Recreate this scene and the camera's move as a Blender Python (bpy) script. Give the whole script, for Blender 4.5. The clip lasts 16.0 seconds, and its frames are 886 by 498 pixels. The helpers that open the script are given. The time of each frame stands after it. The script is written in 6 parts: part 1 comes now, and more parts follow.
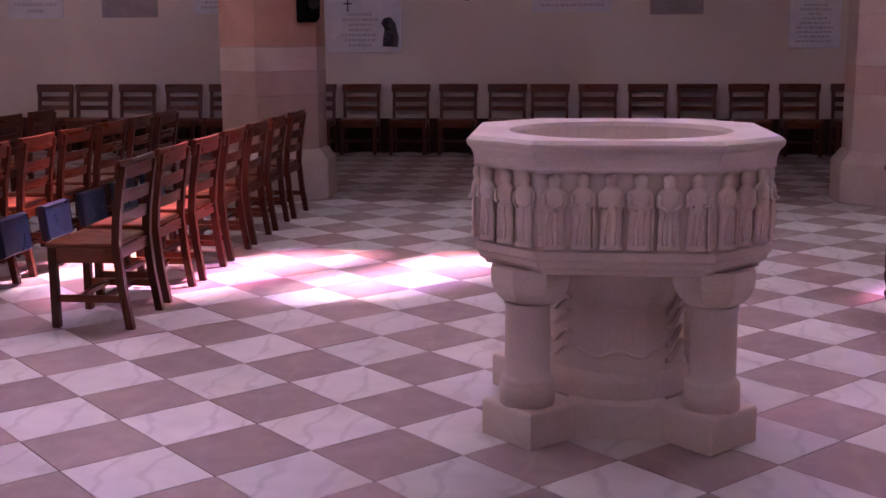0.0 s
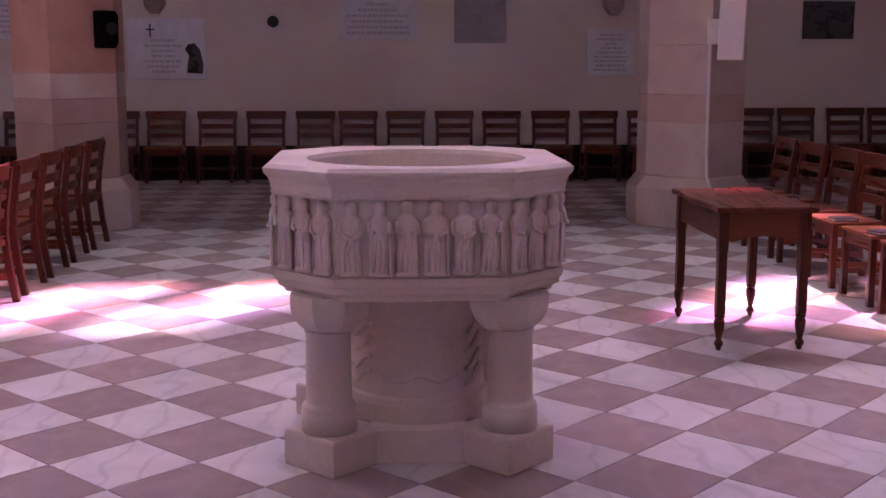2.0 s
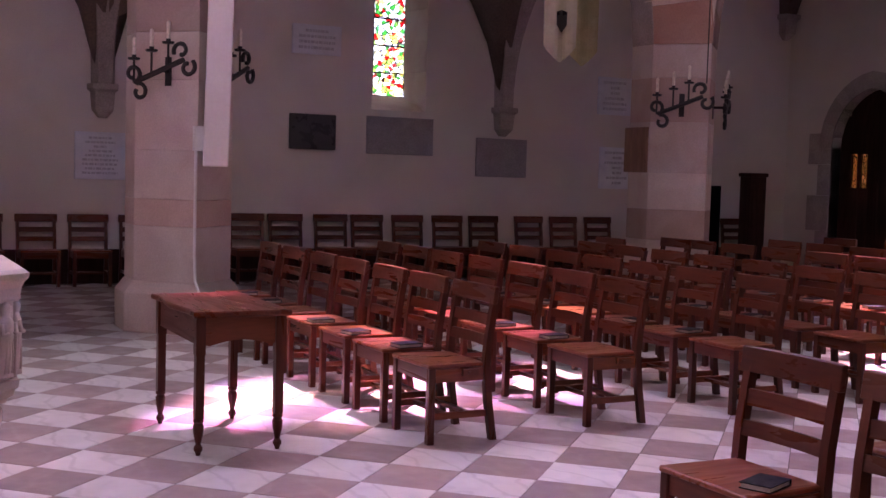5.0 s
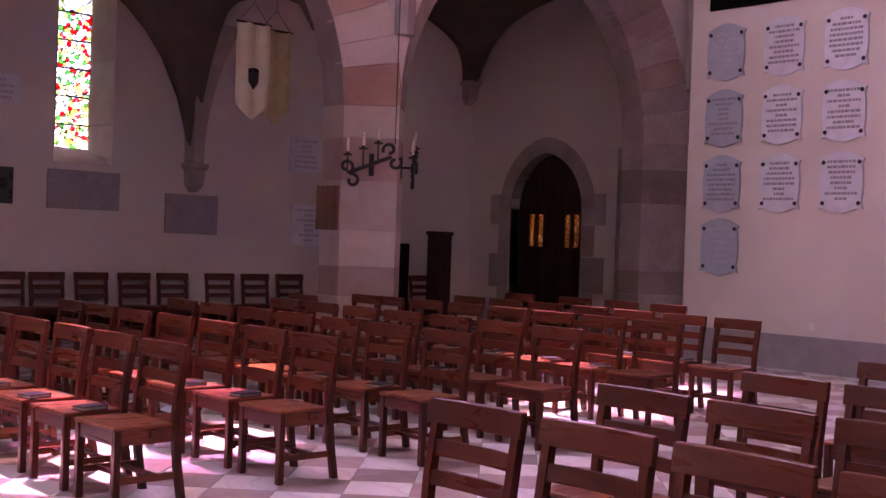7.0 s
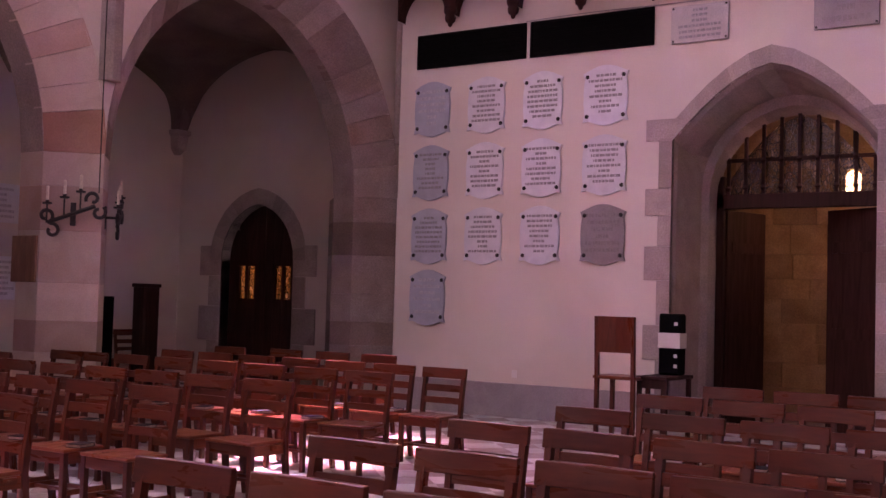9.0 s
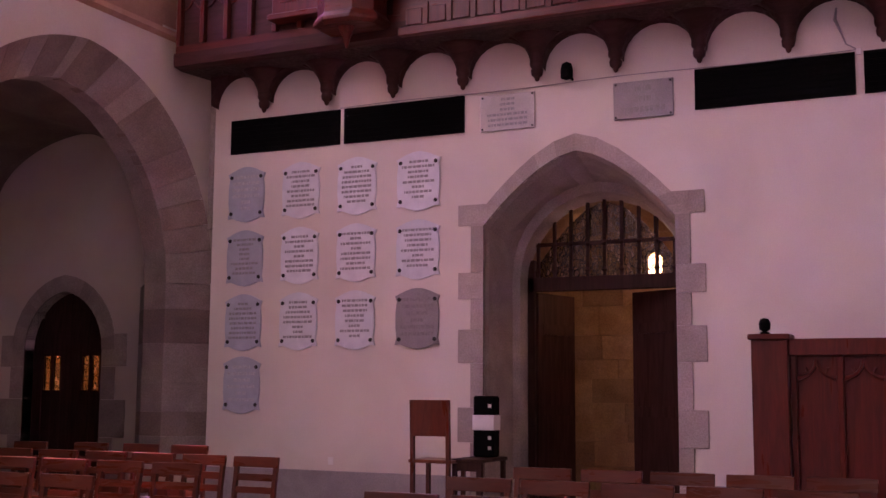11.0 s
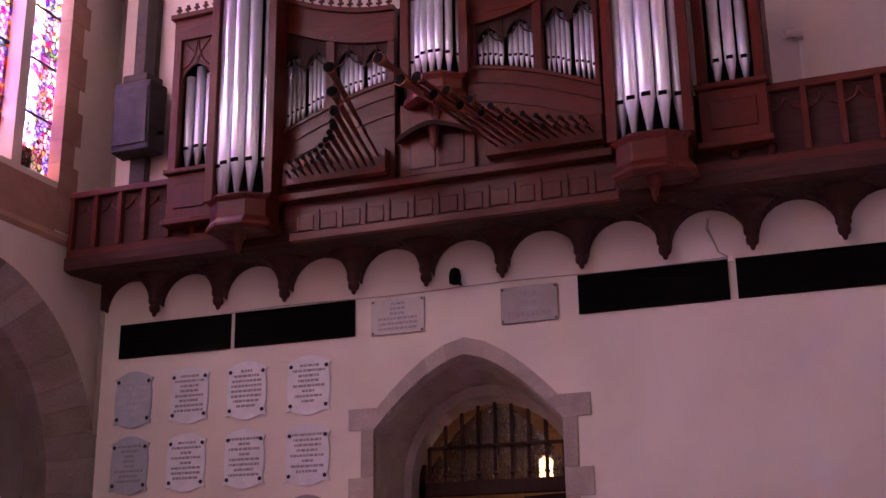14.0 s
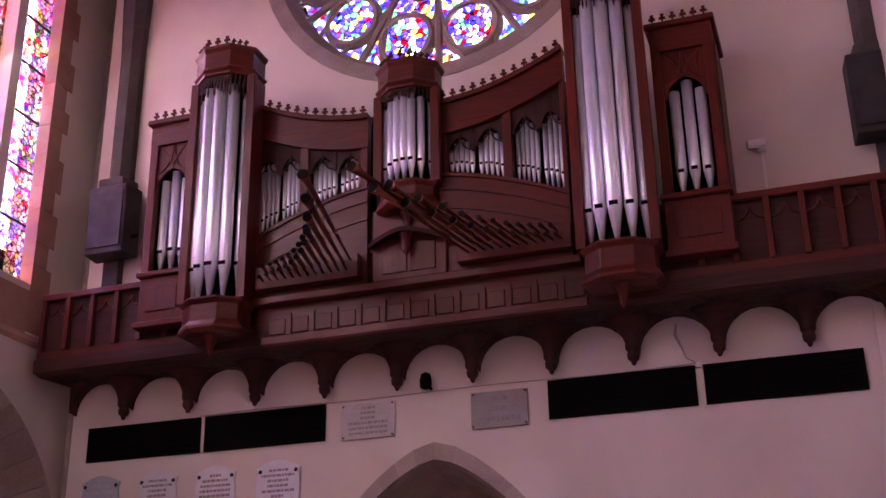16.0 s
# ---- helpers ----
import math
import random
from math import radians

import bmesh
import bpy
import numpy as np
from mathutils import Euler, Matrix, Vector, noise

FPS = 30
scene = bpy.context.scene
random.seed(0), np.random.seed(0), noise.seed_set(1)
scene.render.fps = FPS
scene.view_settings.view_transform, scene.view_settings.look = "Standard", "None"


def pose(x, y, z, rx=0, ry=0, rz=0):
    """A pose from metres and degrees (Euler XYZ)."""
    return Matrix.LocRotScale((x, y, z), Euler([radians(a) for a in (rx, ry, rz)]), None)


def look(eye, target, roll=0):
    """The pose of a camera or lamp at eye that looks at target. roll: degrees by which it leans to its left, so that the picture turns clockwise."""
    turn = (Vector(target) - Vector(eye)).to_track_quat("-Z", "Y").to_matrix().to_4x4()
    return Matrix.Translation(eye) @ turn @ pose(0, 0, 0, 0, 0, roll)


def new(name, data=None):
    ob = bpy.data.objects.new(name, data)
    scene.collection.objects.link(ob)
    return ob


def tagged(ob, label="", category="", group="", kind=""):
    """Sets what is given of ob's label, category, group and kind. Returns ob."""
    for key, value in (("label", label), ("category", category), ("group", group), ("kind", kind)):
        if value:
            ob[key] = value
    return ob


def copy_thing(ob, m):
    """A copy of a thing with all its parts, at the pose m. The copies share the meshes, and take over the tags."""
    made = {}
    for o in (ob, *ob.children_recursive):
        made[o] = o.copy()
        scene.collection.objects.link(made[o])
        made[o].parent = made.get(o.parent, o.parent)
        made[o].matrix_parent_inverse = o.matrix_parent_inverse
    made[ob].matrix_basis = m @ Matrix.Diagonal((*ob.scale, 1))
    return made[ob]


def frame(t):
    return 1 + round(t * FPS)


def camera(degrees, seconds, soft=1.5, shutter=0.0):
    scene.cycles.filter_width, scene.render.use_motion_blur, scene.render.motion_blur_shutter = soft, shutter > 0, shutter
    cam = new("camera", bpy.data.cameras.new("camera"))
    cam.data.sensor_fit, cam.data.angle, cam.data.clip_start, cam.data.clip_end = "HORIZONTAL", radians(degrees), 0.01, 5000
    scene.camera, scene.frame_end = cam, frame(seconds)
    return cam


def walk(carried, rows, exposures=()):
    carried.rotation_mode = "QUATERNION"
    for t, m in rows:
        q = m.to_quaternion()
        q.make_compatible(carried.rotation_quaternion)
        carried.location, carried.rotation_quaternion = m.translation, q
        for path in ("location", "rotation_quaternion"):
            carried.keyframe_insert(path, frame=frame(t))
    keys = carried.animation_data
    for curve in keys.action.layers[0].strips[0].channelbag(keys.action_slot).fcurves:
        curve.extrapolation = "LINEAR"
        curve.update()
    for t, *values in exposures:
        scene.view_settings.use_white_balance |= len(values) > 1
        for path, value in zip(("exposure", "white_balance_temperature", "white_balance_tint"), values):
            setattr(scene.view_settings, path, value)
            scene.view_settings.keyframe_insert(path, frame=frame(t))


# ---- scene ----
cam = camera(41.52, 16.0)
PATH = [
    (0, (-0.031, 0.089, 1.513), (-0.2332, 2.0458, 1.1540), -0.29),
    (0.5, (-0.019, 0.080, 1.516), (-0.1717, 2.0429, 1.1640), -0.23),
    (1, (-0.006, 0.082, 1.517), (-0.0904, 2.0507, 1.1758), -0.23),
    (1.5, (0.012, 0.082, 1.520), (0.0163, 2.0549, 1.1906), -0.13),
    (2, (0.035, 0.077, 1.521), (0.1461, 2.0491, 1.2051), 0.06),
    (2.5, (0.052, 0.065, 1.523), (0.2825, 2.0288, 1.2235), 0.23),
    (3, (0.073, 0.040, 1.527), (0.4348, 1.9877, 1.2492), 0.64),
    (3.5, (0.091, 0.061, 1.525), (0.5988, 1.9798, 1.2799), 1.14),
    (4, (0.122, 0.055, 1.526), (0.7740, 1.9349, 1.3193), 1.36),
    (4.5, (0.154, 0.050, 1.526), (0.9423, 1.8805, 1.3607), 1.46),
    (5, (0.186, 0.044, 1.527), (1.0961, 1.8203, 1.4002), 1.64),
    (7.5, (0.175, 0.024, 1.522), (1.6040, 1.4228, 1.5355), 2.10),
    (8, (0.175, 0.024, 1.522), (1.6865, 1.3327, 1.5624), 2.13),
    (8.5, (0.176, 0.024, 1.521), (1.7645, 1.2369, 1.5886), 1.91),
    (9, (0.175, 0.016, 1.522), (1.8310, 1.1329, 1.6140), 1.64),
    (11.5, (0.221, -0.114, 1.514), (2.0284, 0.6916, 1.8015), 0.25),
    (12, (0.221, -0.151, 1.512), (2.0325, 0.6206, 1.8615), -0.11),
    (12.5, (0.215, -0.188, 1.511), (2.0260, 0.5544, 1.9240), -0.39),
    (13, (0.207, -0.217, 1.512), (2.0130, 0.5004, 1.9849), -0.55),
    (13.5, (0.192, -0.242, 1.512), (1.9921, 0.4499, 2.0414), -0.71),
    (14, (0.169, -0.268, 1.512), (1.9625, 0.4014, 2.0911), -0.80),
    (14.5, (0.140, -0.291, 1.513), (1.9250, 0.3599, 2.1363), -0.82),
    (15, (0.107, -0.310, 1.513), (1.8837, 0.3253, 2.1764), -0.98),
    (15.5, (0.071, -0.326, 1.513), (1.8381, 0.2946, 2.2143), -1.14),
    (16, (0.030, -0.344, 1.512), (1.7865, 0.2605, 2.2531), -0.94),
]
EXPOSE = [(0.0, 5.52, 6600, 51), (5.0, 5.88, 6400, 44), (8.0, 6.15, 7000, 66), (12.0, 5.85, 7300, 64), (16.0, 5.48, 7400, 60)]
SOUTH_W, EAST_W, NORTH_W, PORCH_W = 0.25, 1.2, 11.5, 0.15
walk(cam, [(t, look(eye, target, roll)) for t, eye, target, roll in PATH], EXPOSE)

# daylight
SUN_FROM = Vector((0.215, 0.318, 1.0)).normalized()
world = bpy.data.worlds.new("world")
scene.world = world
world.use_nodes = True
sky = world.node_tree.nodes.new("ShaderNodeTexSky")
sky.sky_type = "NISHITA"
sky.sun_disc = False
sky.sun_elevation = math.asin(SUN_FROM.z)
sky.sun_rotation = math.atan2(SUN_FROM.x, SUN_FROM.y)
world.node_tree.links.new(sky.outputs[0], world.node_tree.nodes["Background"].inputs[0])
world.node_tree.nodes["Background"].inputs[1].default_value = 0.15


def lamp(name, kind, m, energy, color=(1, 1, 1), **kw):
    d = bpy.data.lights.new(name, kind)
    d.energy, d.color = energy, color
    if kind == "AREA":
        d.shape, d.size, d.size_y = "RECTANGLE", kw["size"], kw["size_y"]
    elif kind == "SUN":
        d.angle = kw["angle"]
    else:
        d.shadow_soft_size = kw["radius"]
    ob = new(name, d)
    ob.matrix_world = m
    return ob


lamp("sun", "SUN", look(SUN_FROM * 40, (0, 0, 0)), 2.1, (0.96, 0.96, 0.96), angle=radians(2.8))
# sky light in the north windows; south and east lamps are unseen, added fill
for wx in (-5.7, 0.1, 5.9):
    lamp("south_window_light", "AREA", look((wx, -1.25, 9.8), (wx, 8, 3.5)), SOUTH_W, (1.0, 0.86, 0.9), size=2.9, size_y=4.4)
for wx in (-5.7, 0.115, 5.94, 11.64):
    lamp("north_window_light", "AREA", look((wx, 11.25, 10.0), (wx, 5.0, 4.0)), NORTH_W * (0.12 if wx > 10 else 1.0), (0.84, 0.95, 0.95), size=3.2, size_y=4.6)
# Fill lamp only: the east wall behind it has no window.
lamp("east_window_light", "AREA", look((-11.8, 4.5, 8.0), (0, 4.5, 4.5)), EAST_W, (1.0, 0.84, 0.86), size=5.0, size_y=6.0)
# ---- materials ----
def shader(name, rough, metal=0.0, spec=0.5):
    m = bpy.data.materials.new(name)
    m.use_nodes = True
    nt = m.node_tree
    b = nt.nodes["Principled BSDF"]
    b.inputs["Roughness"].default_value = rough
    b.inputs["Metallic"].default_value = metal
    b.inputs["Specular IOR Level"].default_value = spec
    return m, nt, b


def noise_of(nt, vec, scale, detail=5.0, dist=0.0):
    n = nt.nodes.new("ShaderNodeTexNoise")
    n.inputs["Scale"].default_value, n.inputs["Detail"].default_value = scale, detail
    n.inputs["Distortion"].default_value = dist
    nt.links.new(vec, n.inputs["Vector"])
    return n.outputs[0]


def span(nt, v, a, b, c, d):
    r = nt.nodes.new("ShaderNodeMapRange")
    for i, x in enumerate((a, b, c, d)):
        r.inputs[i + 1].default_value = x
    nt.links.new(v, r.inputs[0])
    return r.outputs[0]


def times(nt, a, b):
    r = nt.nodes.new("ShaderNodeMath")
    r.operation = "MULTIPLY"
    nt.links.new(a, r.inputs[0])
    nt.links.new(b, r.inputs[1])
    return r.outputs[0]


def mix(nt, fac, a, b, blend="MIX"):
    r = nt.nodes.new("ShaderNodeMix")
    r.data_type, r.blend_type = "RGBA", blend
    if isinstance(fac, float):
        r.inputs[0].default_value = fac
    else:
        nt.links.new(fac, r.inputs[0])
    for i, v in ((6, a), (7, b)):
        if isinstance(v, tuple):
            r.inputs[i].default_value = (*v, 1)
        else:
            nt.links.new(v, r.inputs[i])
    return r.outputs[2]


def coords(nt, stretch=(1, 1, 1), world_space=True):
    if world_space:
        src = nt.nodes.new("ShaderNodeNewGeometry").outputs["Position"]
    else:
        src = nt.nodes.new("ShaderNodeTexCoord").outputs["Object"]
    mp = nt.nodes.new("ShaderNodeMapping")
    mp.inputs["Scale"].default_value = stretch
    nt.links.new(src, mp.inputs["Vector"])
    return mp.outputs[0], mp


def mat(name, col, col2, rough=0.6, metal=0.0, scale=3.0, fine=40.0, bump=0.15, rand=0.0, stretch=(1, 1, 1), local=False, spec=0.5, depth=0.004, sharp=(0.3, 0.7), fineamt=0.18, roughvar=0.12):
    """Two colours mixed by a large noise, a fine grain on top, relief, and a tone of its own for each piece."""
    m, nt, b = shader(name, rough, metal, spec)
    vec, mp = coords(nt, stretch, not local)
    info = nt.nodes.new("ShaderNodeObjectInfo")
    if local:
        add = nt.nodes.new("ShaderNodeVectorMath")
        add.operation = "ADD"
        sc = nt.nodes.new("ShaderNodeMath")
        sc.operation = "MULTIPLY"
        sc.inputs[1].default_value = 37.0
        nt.links.new(info.outputs["Random"], sc.inputs[0])
        nt.links.new(vec, add.inputs[0])
        nt.links.new(sc.outputs[0], add.inputs[1])
        vec = add.outputs[0]
    big = span(nt, noise_of(nt, vec, scale, 6.0, 0.6), sharp[0], sharp[1], 0, 1)
    small = noise_of(nt, vec, fine, 4.0)
    c = mix(nt, big, col, col2)
    tone = span(nt, small, 0.3, 0.7, 1 - fineamt, 1 + fineamt)
    if rand:
        tone = times(nt, tone, span(nt, info.outputs["Random"], 0, 1, 1 - rand, 1 + rand))
    sc = nt.nodes.new("ShaderNodeVectorMath")
    sc.operation = "SCALE"
    nt.links.new(c, sc.inputs[0])
    nt.links.new(tone, sc.inputs["Scale"])
    nt.links.new(sc.outputs[0], b.inputs["Base Color"])
    nt.links.new(span(nt, big, 0, 1, max(0.02, rough - roughvar), min(1, rough + roughvar)), b.inputs["Roughness"])
    if bump:
        bp = nt.nodes.new("ShaderNodeBump")
        bp.inputs["Strength"].default_value, bp.inputs["Distance"].default_value = bump, depth
        nt.links.new(small, bp.inputs["Height"])
        nt.links.new(bp.outputs[0], b.inputs["Normal"])
    return m


def marble(name, base, base2, vein, vscale, rough, vfac):
    """A polished stone tile with clouding, crooked veins and specks, different on each tile."""
    m, nt, b = shader(name, rough, 0.0, 0.35)
    vec, _ = coords(nt, (1, 1, 1), True)
    info = nt.nodes.new("ShaderNodeObjectInfo")
    geo = nt.nodes.new("ShaderNodeNewGeometry")
    rnd = nt.nodes.new("ShaderNodeMath")
    rnd.operation = "ADD"
    nt.links.new(info.outputs["Random"], rnd.inputs[0])
    nt.links.new(geo.outputs["Random Per Island"], rnd.inputs[1])
    off = nt.nodes.new("ShaderNodeMath")
    off.operation = "MULTIPLY"
    off.inputs[1].default_value = 41.0
    nt.links.new(rnd.outputs[0], off.inputs[0])
    add = nt.nodes.new("ShaderNodeVectorMath")
    add.operation = "ADD"
    nt.links.new(vec, add.inputs[0])
    nt.links.new(off.outputs[0], add.inputs[1])
    cloud = noise_of(nt, add.outputs[0], 5.0, 7.0, 0.8)
    c = mix(nt, span(nt, cloud, 0.3, 0.7, 0, 1), base, base2)
    wav = nt.nodes.new("ShaderNodeTexWave")
    wav.inputs["Scale"].default_value, wav.inputs["Distortion"].default_value = vscale, 9.0
    wav.inputs["Detail"].default_value, wav.inputs["Detail Scale"].default_value = 3.0, 1.2
    nt.links.new(add.outputs[0], wav.inputs["Vector"])
    c = mix(nt, span(nt, wav.outputs["Fac"], 0.9, 1.0, 0, vfac), c, vein)
    speck = noise_of(nt, add.outputs[0], 90.0, 2.0)
    c = mix(nt, span(nt, speck, 0.68, 0.74, 0, 0.35), c, (0.6, 0.55, 0.52))
    tone = span(nt, rnd.outputs[0], 0, 2, 0.74, 1.26)
    dirt = span(nt, noise_of(nt, vec, 0.9, 4.0), 0.3, 0.7, 0.86, 1.08)
    sc = nt.nodes.new("ShaderNodeVectorMath")
    sc.operation = "SCALE"
    nt.links.new(c, sc.inputs[0])
    nt.links.new(times(nt, tone, dirt), sc.inputs["Scale"])
    nt.links.new(sc.outputs[0], b.inputs["Base Color"])
    nt.links.new(span(nt, noise_of(nt, vec, 7.0, 5.0), 0.3, 0.7, rough - 0.1, rough + 0.14), b.inputs["Roughness"])
    return m


def timber(name, col, col2, rough, stretch=(1, 1, 1), rand=0.22):
    """Varnished wood with long grain; the grain runs along the local axis that stretch makes short."""
    m, nt, b = shader(name, rough)
    vec, _ = coords(nt, stretch, False)
    info = nt.nodes.new("ShaderNodeObjectInfo")
    off = nt.nodes.new("ShaderNodeMath")
    off.operation = "MULTIPLY"
    off.inputs[1].default_value = 23.0
    nt.links.new(info.outputs["Random"], off.inputs[0])
    add = nt.nodes.new("ShaderNodeVectorMath")
    add.operation = "ADD"
    nt.links.new(vec, add.inputs[0])
    nt.links.new(off.outputs[0], add.inputs[1])
    g = noise_of(nt, add.outputs[0], 12.0, 8.0, 1.2)
    f = noise_of(nt, add.outputs[0], 70.0, 3.0)
    c = mix(nt, span(nt, g, 0.3, 0.7, 0, 1), col, col2)
    tone = times(nt, span(nt, f, 0.3, 0.7, 0.88, 1.12), span(nt, info.outputs["Random"], 0, 1, 1 - rand, 1 + rand))
    sc = nt.nodes.new("ShaderNodeVectorMath")
    sc.operation = "SCALE"
    nt.links.new(c, sc.inputs[0])
    nt.links.new(tone, sc.inputs["Scale"])
    nt.links.new(sc.outputs[0], b.inputs["Base Color"])
    nt.links.new(span(nt, g, 0.3, 0.7, rough - 0.1, rough + 0.15), b.inputs["Roughness"])
    bp = nt.nodes.new("ShaderNodeBump")
    bp.inputs["Strength"].default_value, bp.inputs["Distance"].default_value = 0.12, 0.002
    nt.links.new(f, bp.inputs["Height"])
    nt.links.new(bp.outputs[0], b.inputs["Normal"])
    return m


def stained(name, scale, hues, white, stretch=(1, 1, 1), clear=1.0, fields=0.0):
    """Leaded stained glass: small cells of coloured, clear-shining glass with dark lead between them."""
    m = bpy.data.materials.new(name)
    m.use_nodes = True
    nt = m.node_tree
    nt.nodes.remove(nt.nodes["Principled BSDF"])
    vec, _ = coords(nt, stretch, True)
    warp = nt.nodes.new("ShaderNodeTexVoronoi")
    warp.inputs["Scale"].default_value = scale
    nt.links.new(vec, warp.inputs["Vector"])
    sep = nt.nodes.new("ShaderNodeSeparateColor")
    nt.links.new(warp.outputs["Color"], sep.inputs[0])
    ramp = nt.nodes.new("ShaderNodeValToRGB")
    ramp.color_ramp.interpolation = "CONSTANT"
    n = len(hues)
    while len(ramp.color_ramp.elements) < n:
        ramp.color_ramp.elements.new(0.5)
    for k, (el, h) in enumerate(zip(ramp.color_ramp.elements, hues)):
        el.position, el.color = k / n, (*h, 1)
    nt.links.new(sep.outputs[0], ramp.inputs[0])
    pale = mix(nt, span(nt, sep.outputs[1], 1 - white - 0.01, 1 - white, 0, 1), ramp.outputs[0], (1.0, 0.97, 0.96))
    if fields:  # larger figures of one hue that run through many small panes
        fig = nt.nodes.new("ShaderNodeTexVoronoi")
        fig.inputs["Scale"].default_value = 2.6
        nt.links.new(vec, fig.inputs["Vector"])
        fs = nt.nodes.new("ShaderNodeSeparateColor")
        nt.links.new(fig.outputs["Color"], fs.inputs[0])
        fr = nt.nodes.new("ShaderNodeValToRGB")
        fr.color_ramp.interpolation = "CONSTANT"
        figs = ((1.0, 0.45, 0.8), (1.0, 1.0, 1.0), (0.55, 0.5, 1.0), (1.0, 0.85, 0.45), (1.0, 0.9, 1.0), (1.0, 0.55, 0.55))
        while len(fr.color_ramp.elements) < len(figs):
            fr.color_ramp.elements.new(0.5)
        for k, (el, h) in enumerate(zip(fr.color_ramp.elements, figs)):
            el.position, el.color = k / len(figs), (*h, 1)
        nt.links.new(fs.outputs[0], fr.inputs[0])
        pale = mix(nt, fields, pale, fr.outputs[0], "MULTIPLY")
    tone = nt.nodes.new("ShaderNodeVectorMath")
    tone.operation = "SCALE"
    nt.links.new(pale, tone.inputs[0])
    nt.links.new(span(nt, noise_of(nt, vec, scale * 3, 2.0), 0.3, 0.7, 0.75 * clear, clear), tone.inputs["Scale"])
    edge = nt.nodes.new("ShaderNodeTexVoronoi")
    edge.feature = "DISTANCE_TO_EDGE"
    edge.inputs["Scale"].default_value = scale
    nt.links.new(vec, edge.inputs["Vector"])
    lead = span(nt, edge.outputs["Distance"], 0.03, 0.06, 0, 1)
    tr = nt.nodes.new("ShaderNodeBsdfTransparent")
    nt.links.new(mix(nt, lead, (0.004, 0.004, 0.004), tone.outputs[0]), tr.inputs[0])
    gl = nt.nodes.new("ShaderNodeBsdfGlossy")
    gl.inputs["Roughness"].default_value = 0.25
    sh = nt.nodes.new("ShaderNodeMixShader")
    sh.inputs[0].default_value = 0.04
    nt.links.new(tr.outputs[0], sh.inputs[1])
    nt.links.new(gl.outputs[0], sh.inputs[2])
    nt.links.new(sh.outputs[0], nt.nodes["Material Output"].inputs[0])
    return m


plaster = mat("plaster", (0.68, 0.615, 0.555), (0.60, 0.535, 0.48), 0.85, scale=0.7, fine=60, bump=0.12, fineamt=0.04, sharp=(0.35, 0.7))
pale_stone = mat("pale_stone", (0.56, 0.48, 0.43), (0.47, 0.37, 0.32), 0.8, scale=2.5, fine=70, bump=0.1, rand=0.14, fineamt=0.08)
pink_stone = mat("pink_stone", (0.47, 0.35, 0.30), (0.40, 0.28, 0.235), 0.8, scale=2.2, fine=60, bump=0.1, rand=0.14, fineamt=0.08)
red_stone = mat("red_stone", (0.46, 0.27, 0.20), (0.36, 0.20, 0.145), 0.8, scale=2.2, fine=60, bump=0.12, rand=0.16, fineamt=0.09)
grey_stone = mat("grey_stone", (0.38, 0.32, 0.29), (0.29, 0.24, 0.22), 0.8, scale=2.5, fine=50, bump=0.3, rand=0.15)
brown_stone = mat("brown_stone", (0.32, 0.25, 0.22), (0.22, 0.165, 0.142), 0.85, scale=1.8, fine=45, bump=0.3, rand=0.2)
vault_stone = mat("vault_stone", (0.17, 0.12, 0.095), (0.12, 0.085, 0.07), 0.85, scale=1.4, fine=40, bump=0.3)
font_stone = mat("font_stone", (0.66, 0.58, 0.51), (0.575, 0.49, 0.42), 0.55, scale=3.0, fine=90, bump=0.1, fineamt=0.06)
tile_l = marble("light_marble", (0.69, 0.665, 0.655), (0.60, 0.575, 0.565), (0.36, 0.33, 0.33), 1.6, 0.5, 0.32)
tile_d = marble("dark_marble", (0.315, 0.245, 0.235), (0.38, 0.285, 0.265), (0.44, 0.36, 0.33), 1.2, 0.5, 0.25)
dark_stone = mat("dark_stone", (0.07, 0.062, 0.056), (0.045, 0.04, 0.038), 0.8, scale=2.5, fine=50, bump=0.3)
joint = mat("joint", (0.16, 0.13, 0.12), (0.1, 0.08, 0.07), 0.9, scale=5, bump=0)
chair_z = timber("chair_wood_upright", (0.098, 0.023, 0.0105), (0.066, 0.015, 0.007), 0.32, (1, 1, 0.12))
chair_y = timber("chair_wood_cross", (0.112, 0.028, 0.0125), (0.075, 0.018, 0.0085), 0.3, (1, 0.12, 1))
chair_x = timber("chair_wood_seat", (0.21, 0.06, 0.026), (0.15, 0.04, 0.017), 0.33, (0.12, 1, 1))
organ_z = timber("organ_wood_upright", (0.115, 0.017, 0.0085), (0.066, 0.0095, 0.0055), 0.36, (1, 1, 0.1), 0.12)
organ_y = timber("organ_wood_cross", (0.115, 0.017, 0.0085), (0.066, 0.0095, 0.0055), 0.36, (1, 0.1, 1), 0.12)
# Darker copy of the organ wood, for parts that lie in shade.
organ_shaded = timber("organ_wood_shaded", (0.05, 0.010, 0.0075), (0.033, 0.007, 0.005), 0.58, (1, 0.1, 1), 0.12)
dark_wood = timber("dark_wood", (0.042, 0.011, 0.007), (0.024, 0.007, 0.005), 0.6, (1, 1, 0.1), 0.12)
for w_ in (organ_z, organ_y, organ_shaded, chair_x, chair_y, chair_z):
    w_.node_tree.nodes["Principled BSDF"].inputs["Specular IOR Level"].default_value = 0.32
dark_wood.node_tree.nodes["Principled BSDF"].inputs["Specular IOR Level"].default_value = 0.25
board_wood = timber("board_wood", (0.2, 0.1, 0.06), (0.13, 0.065, 0.04), 0.5, (1, 1, 0.12))
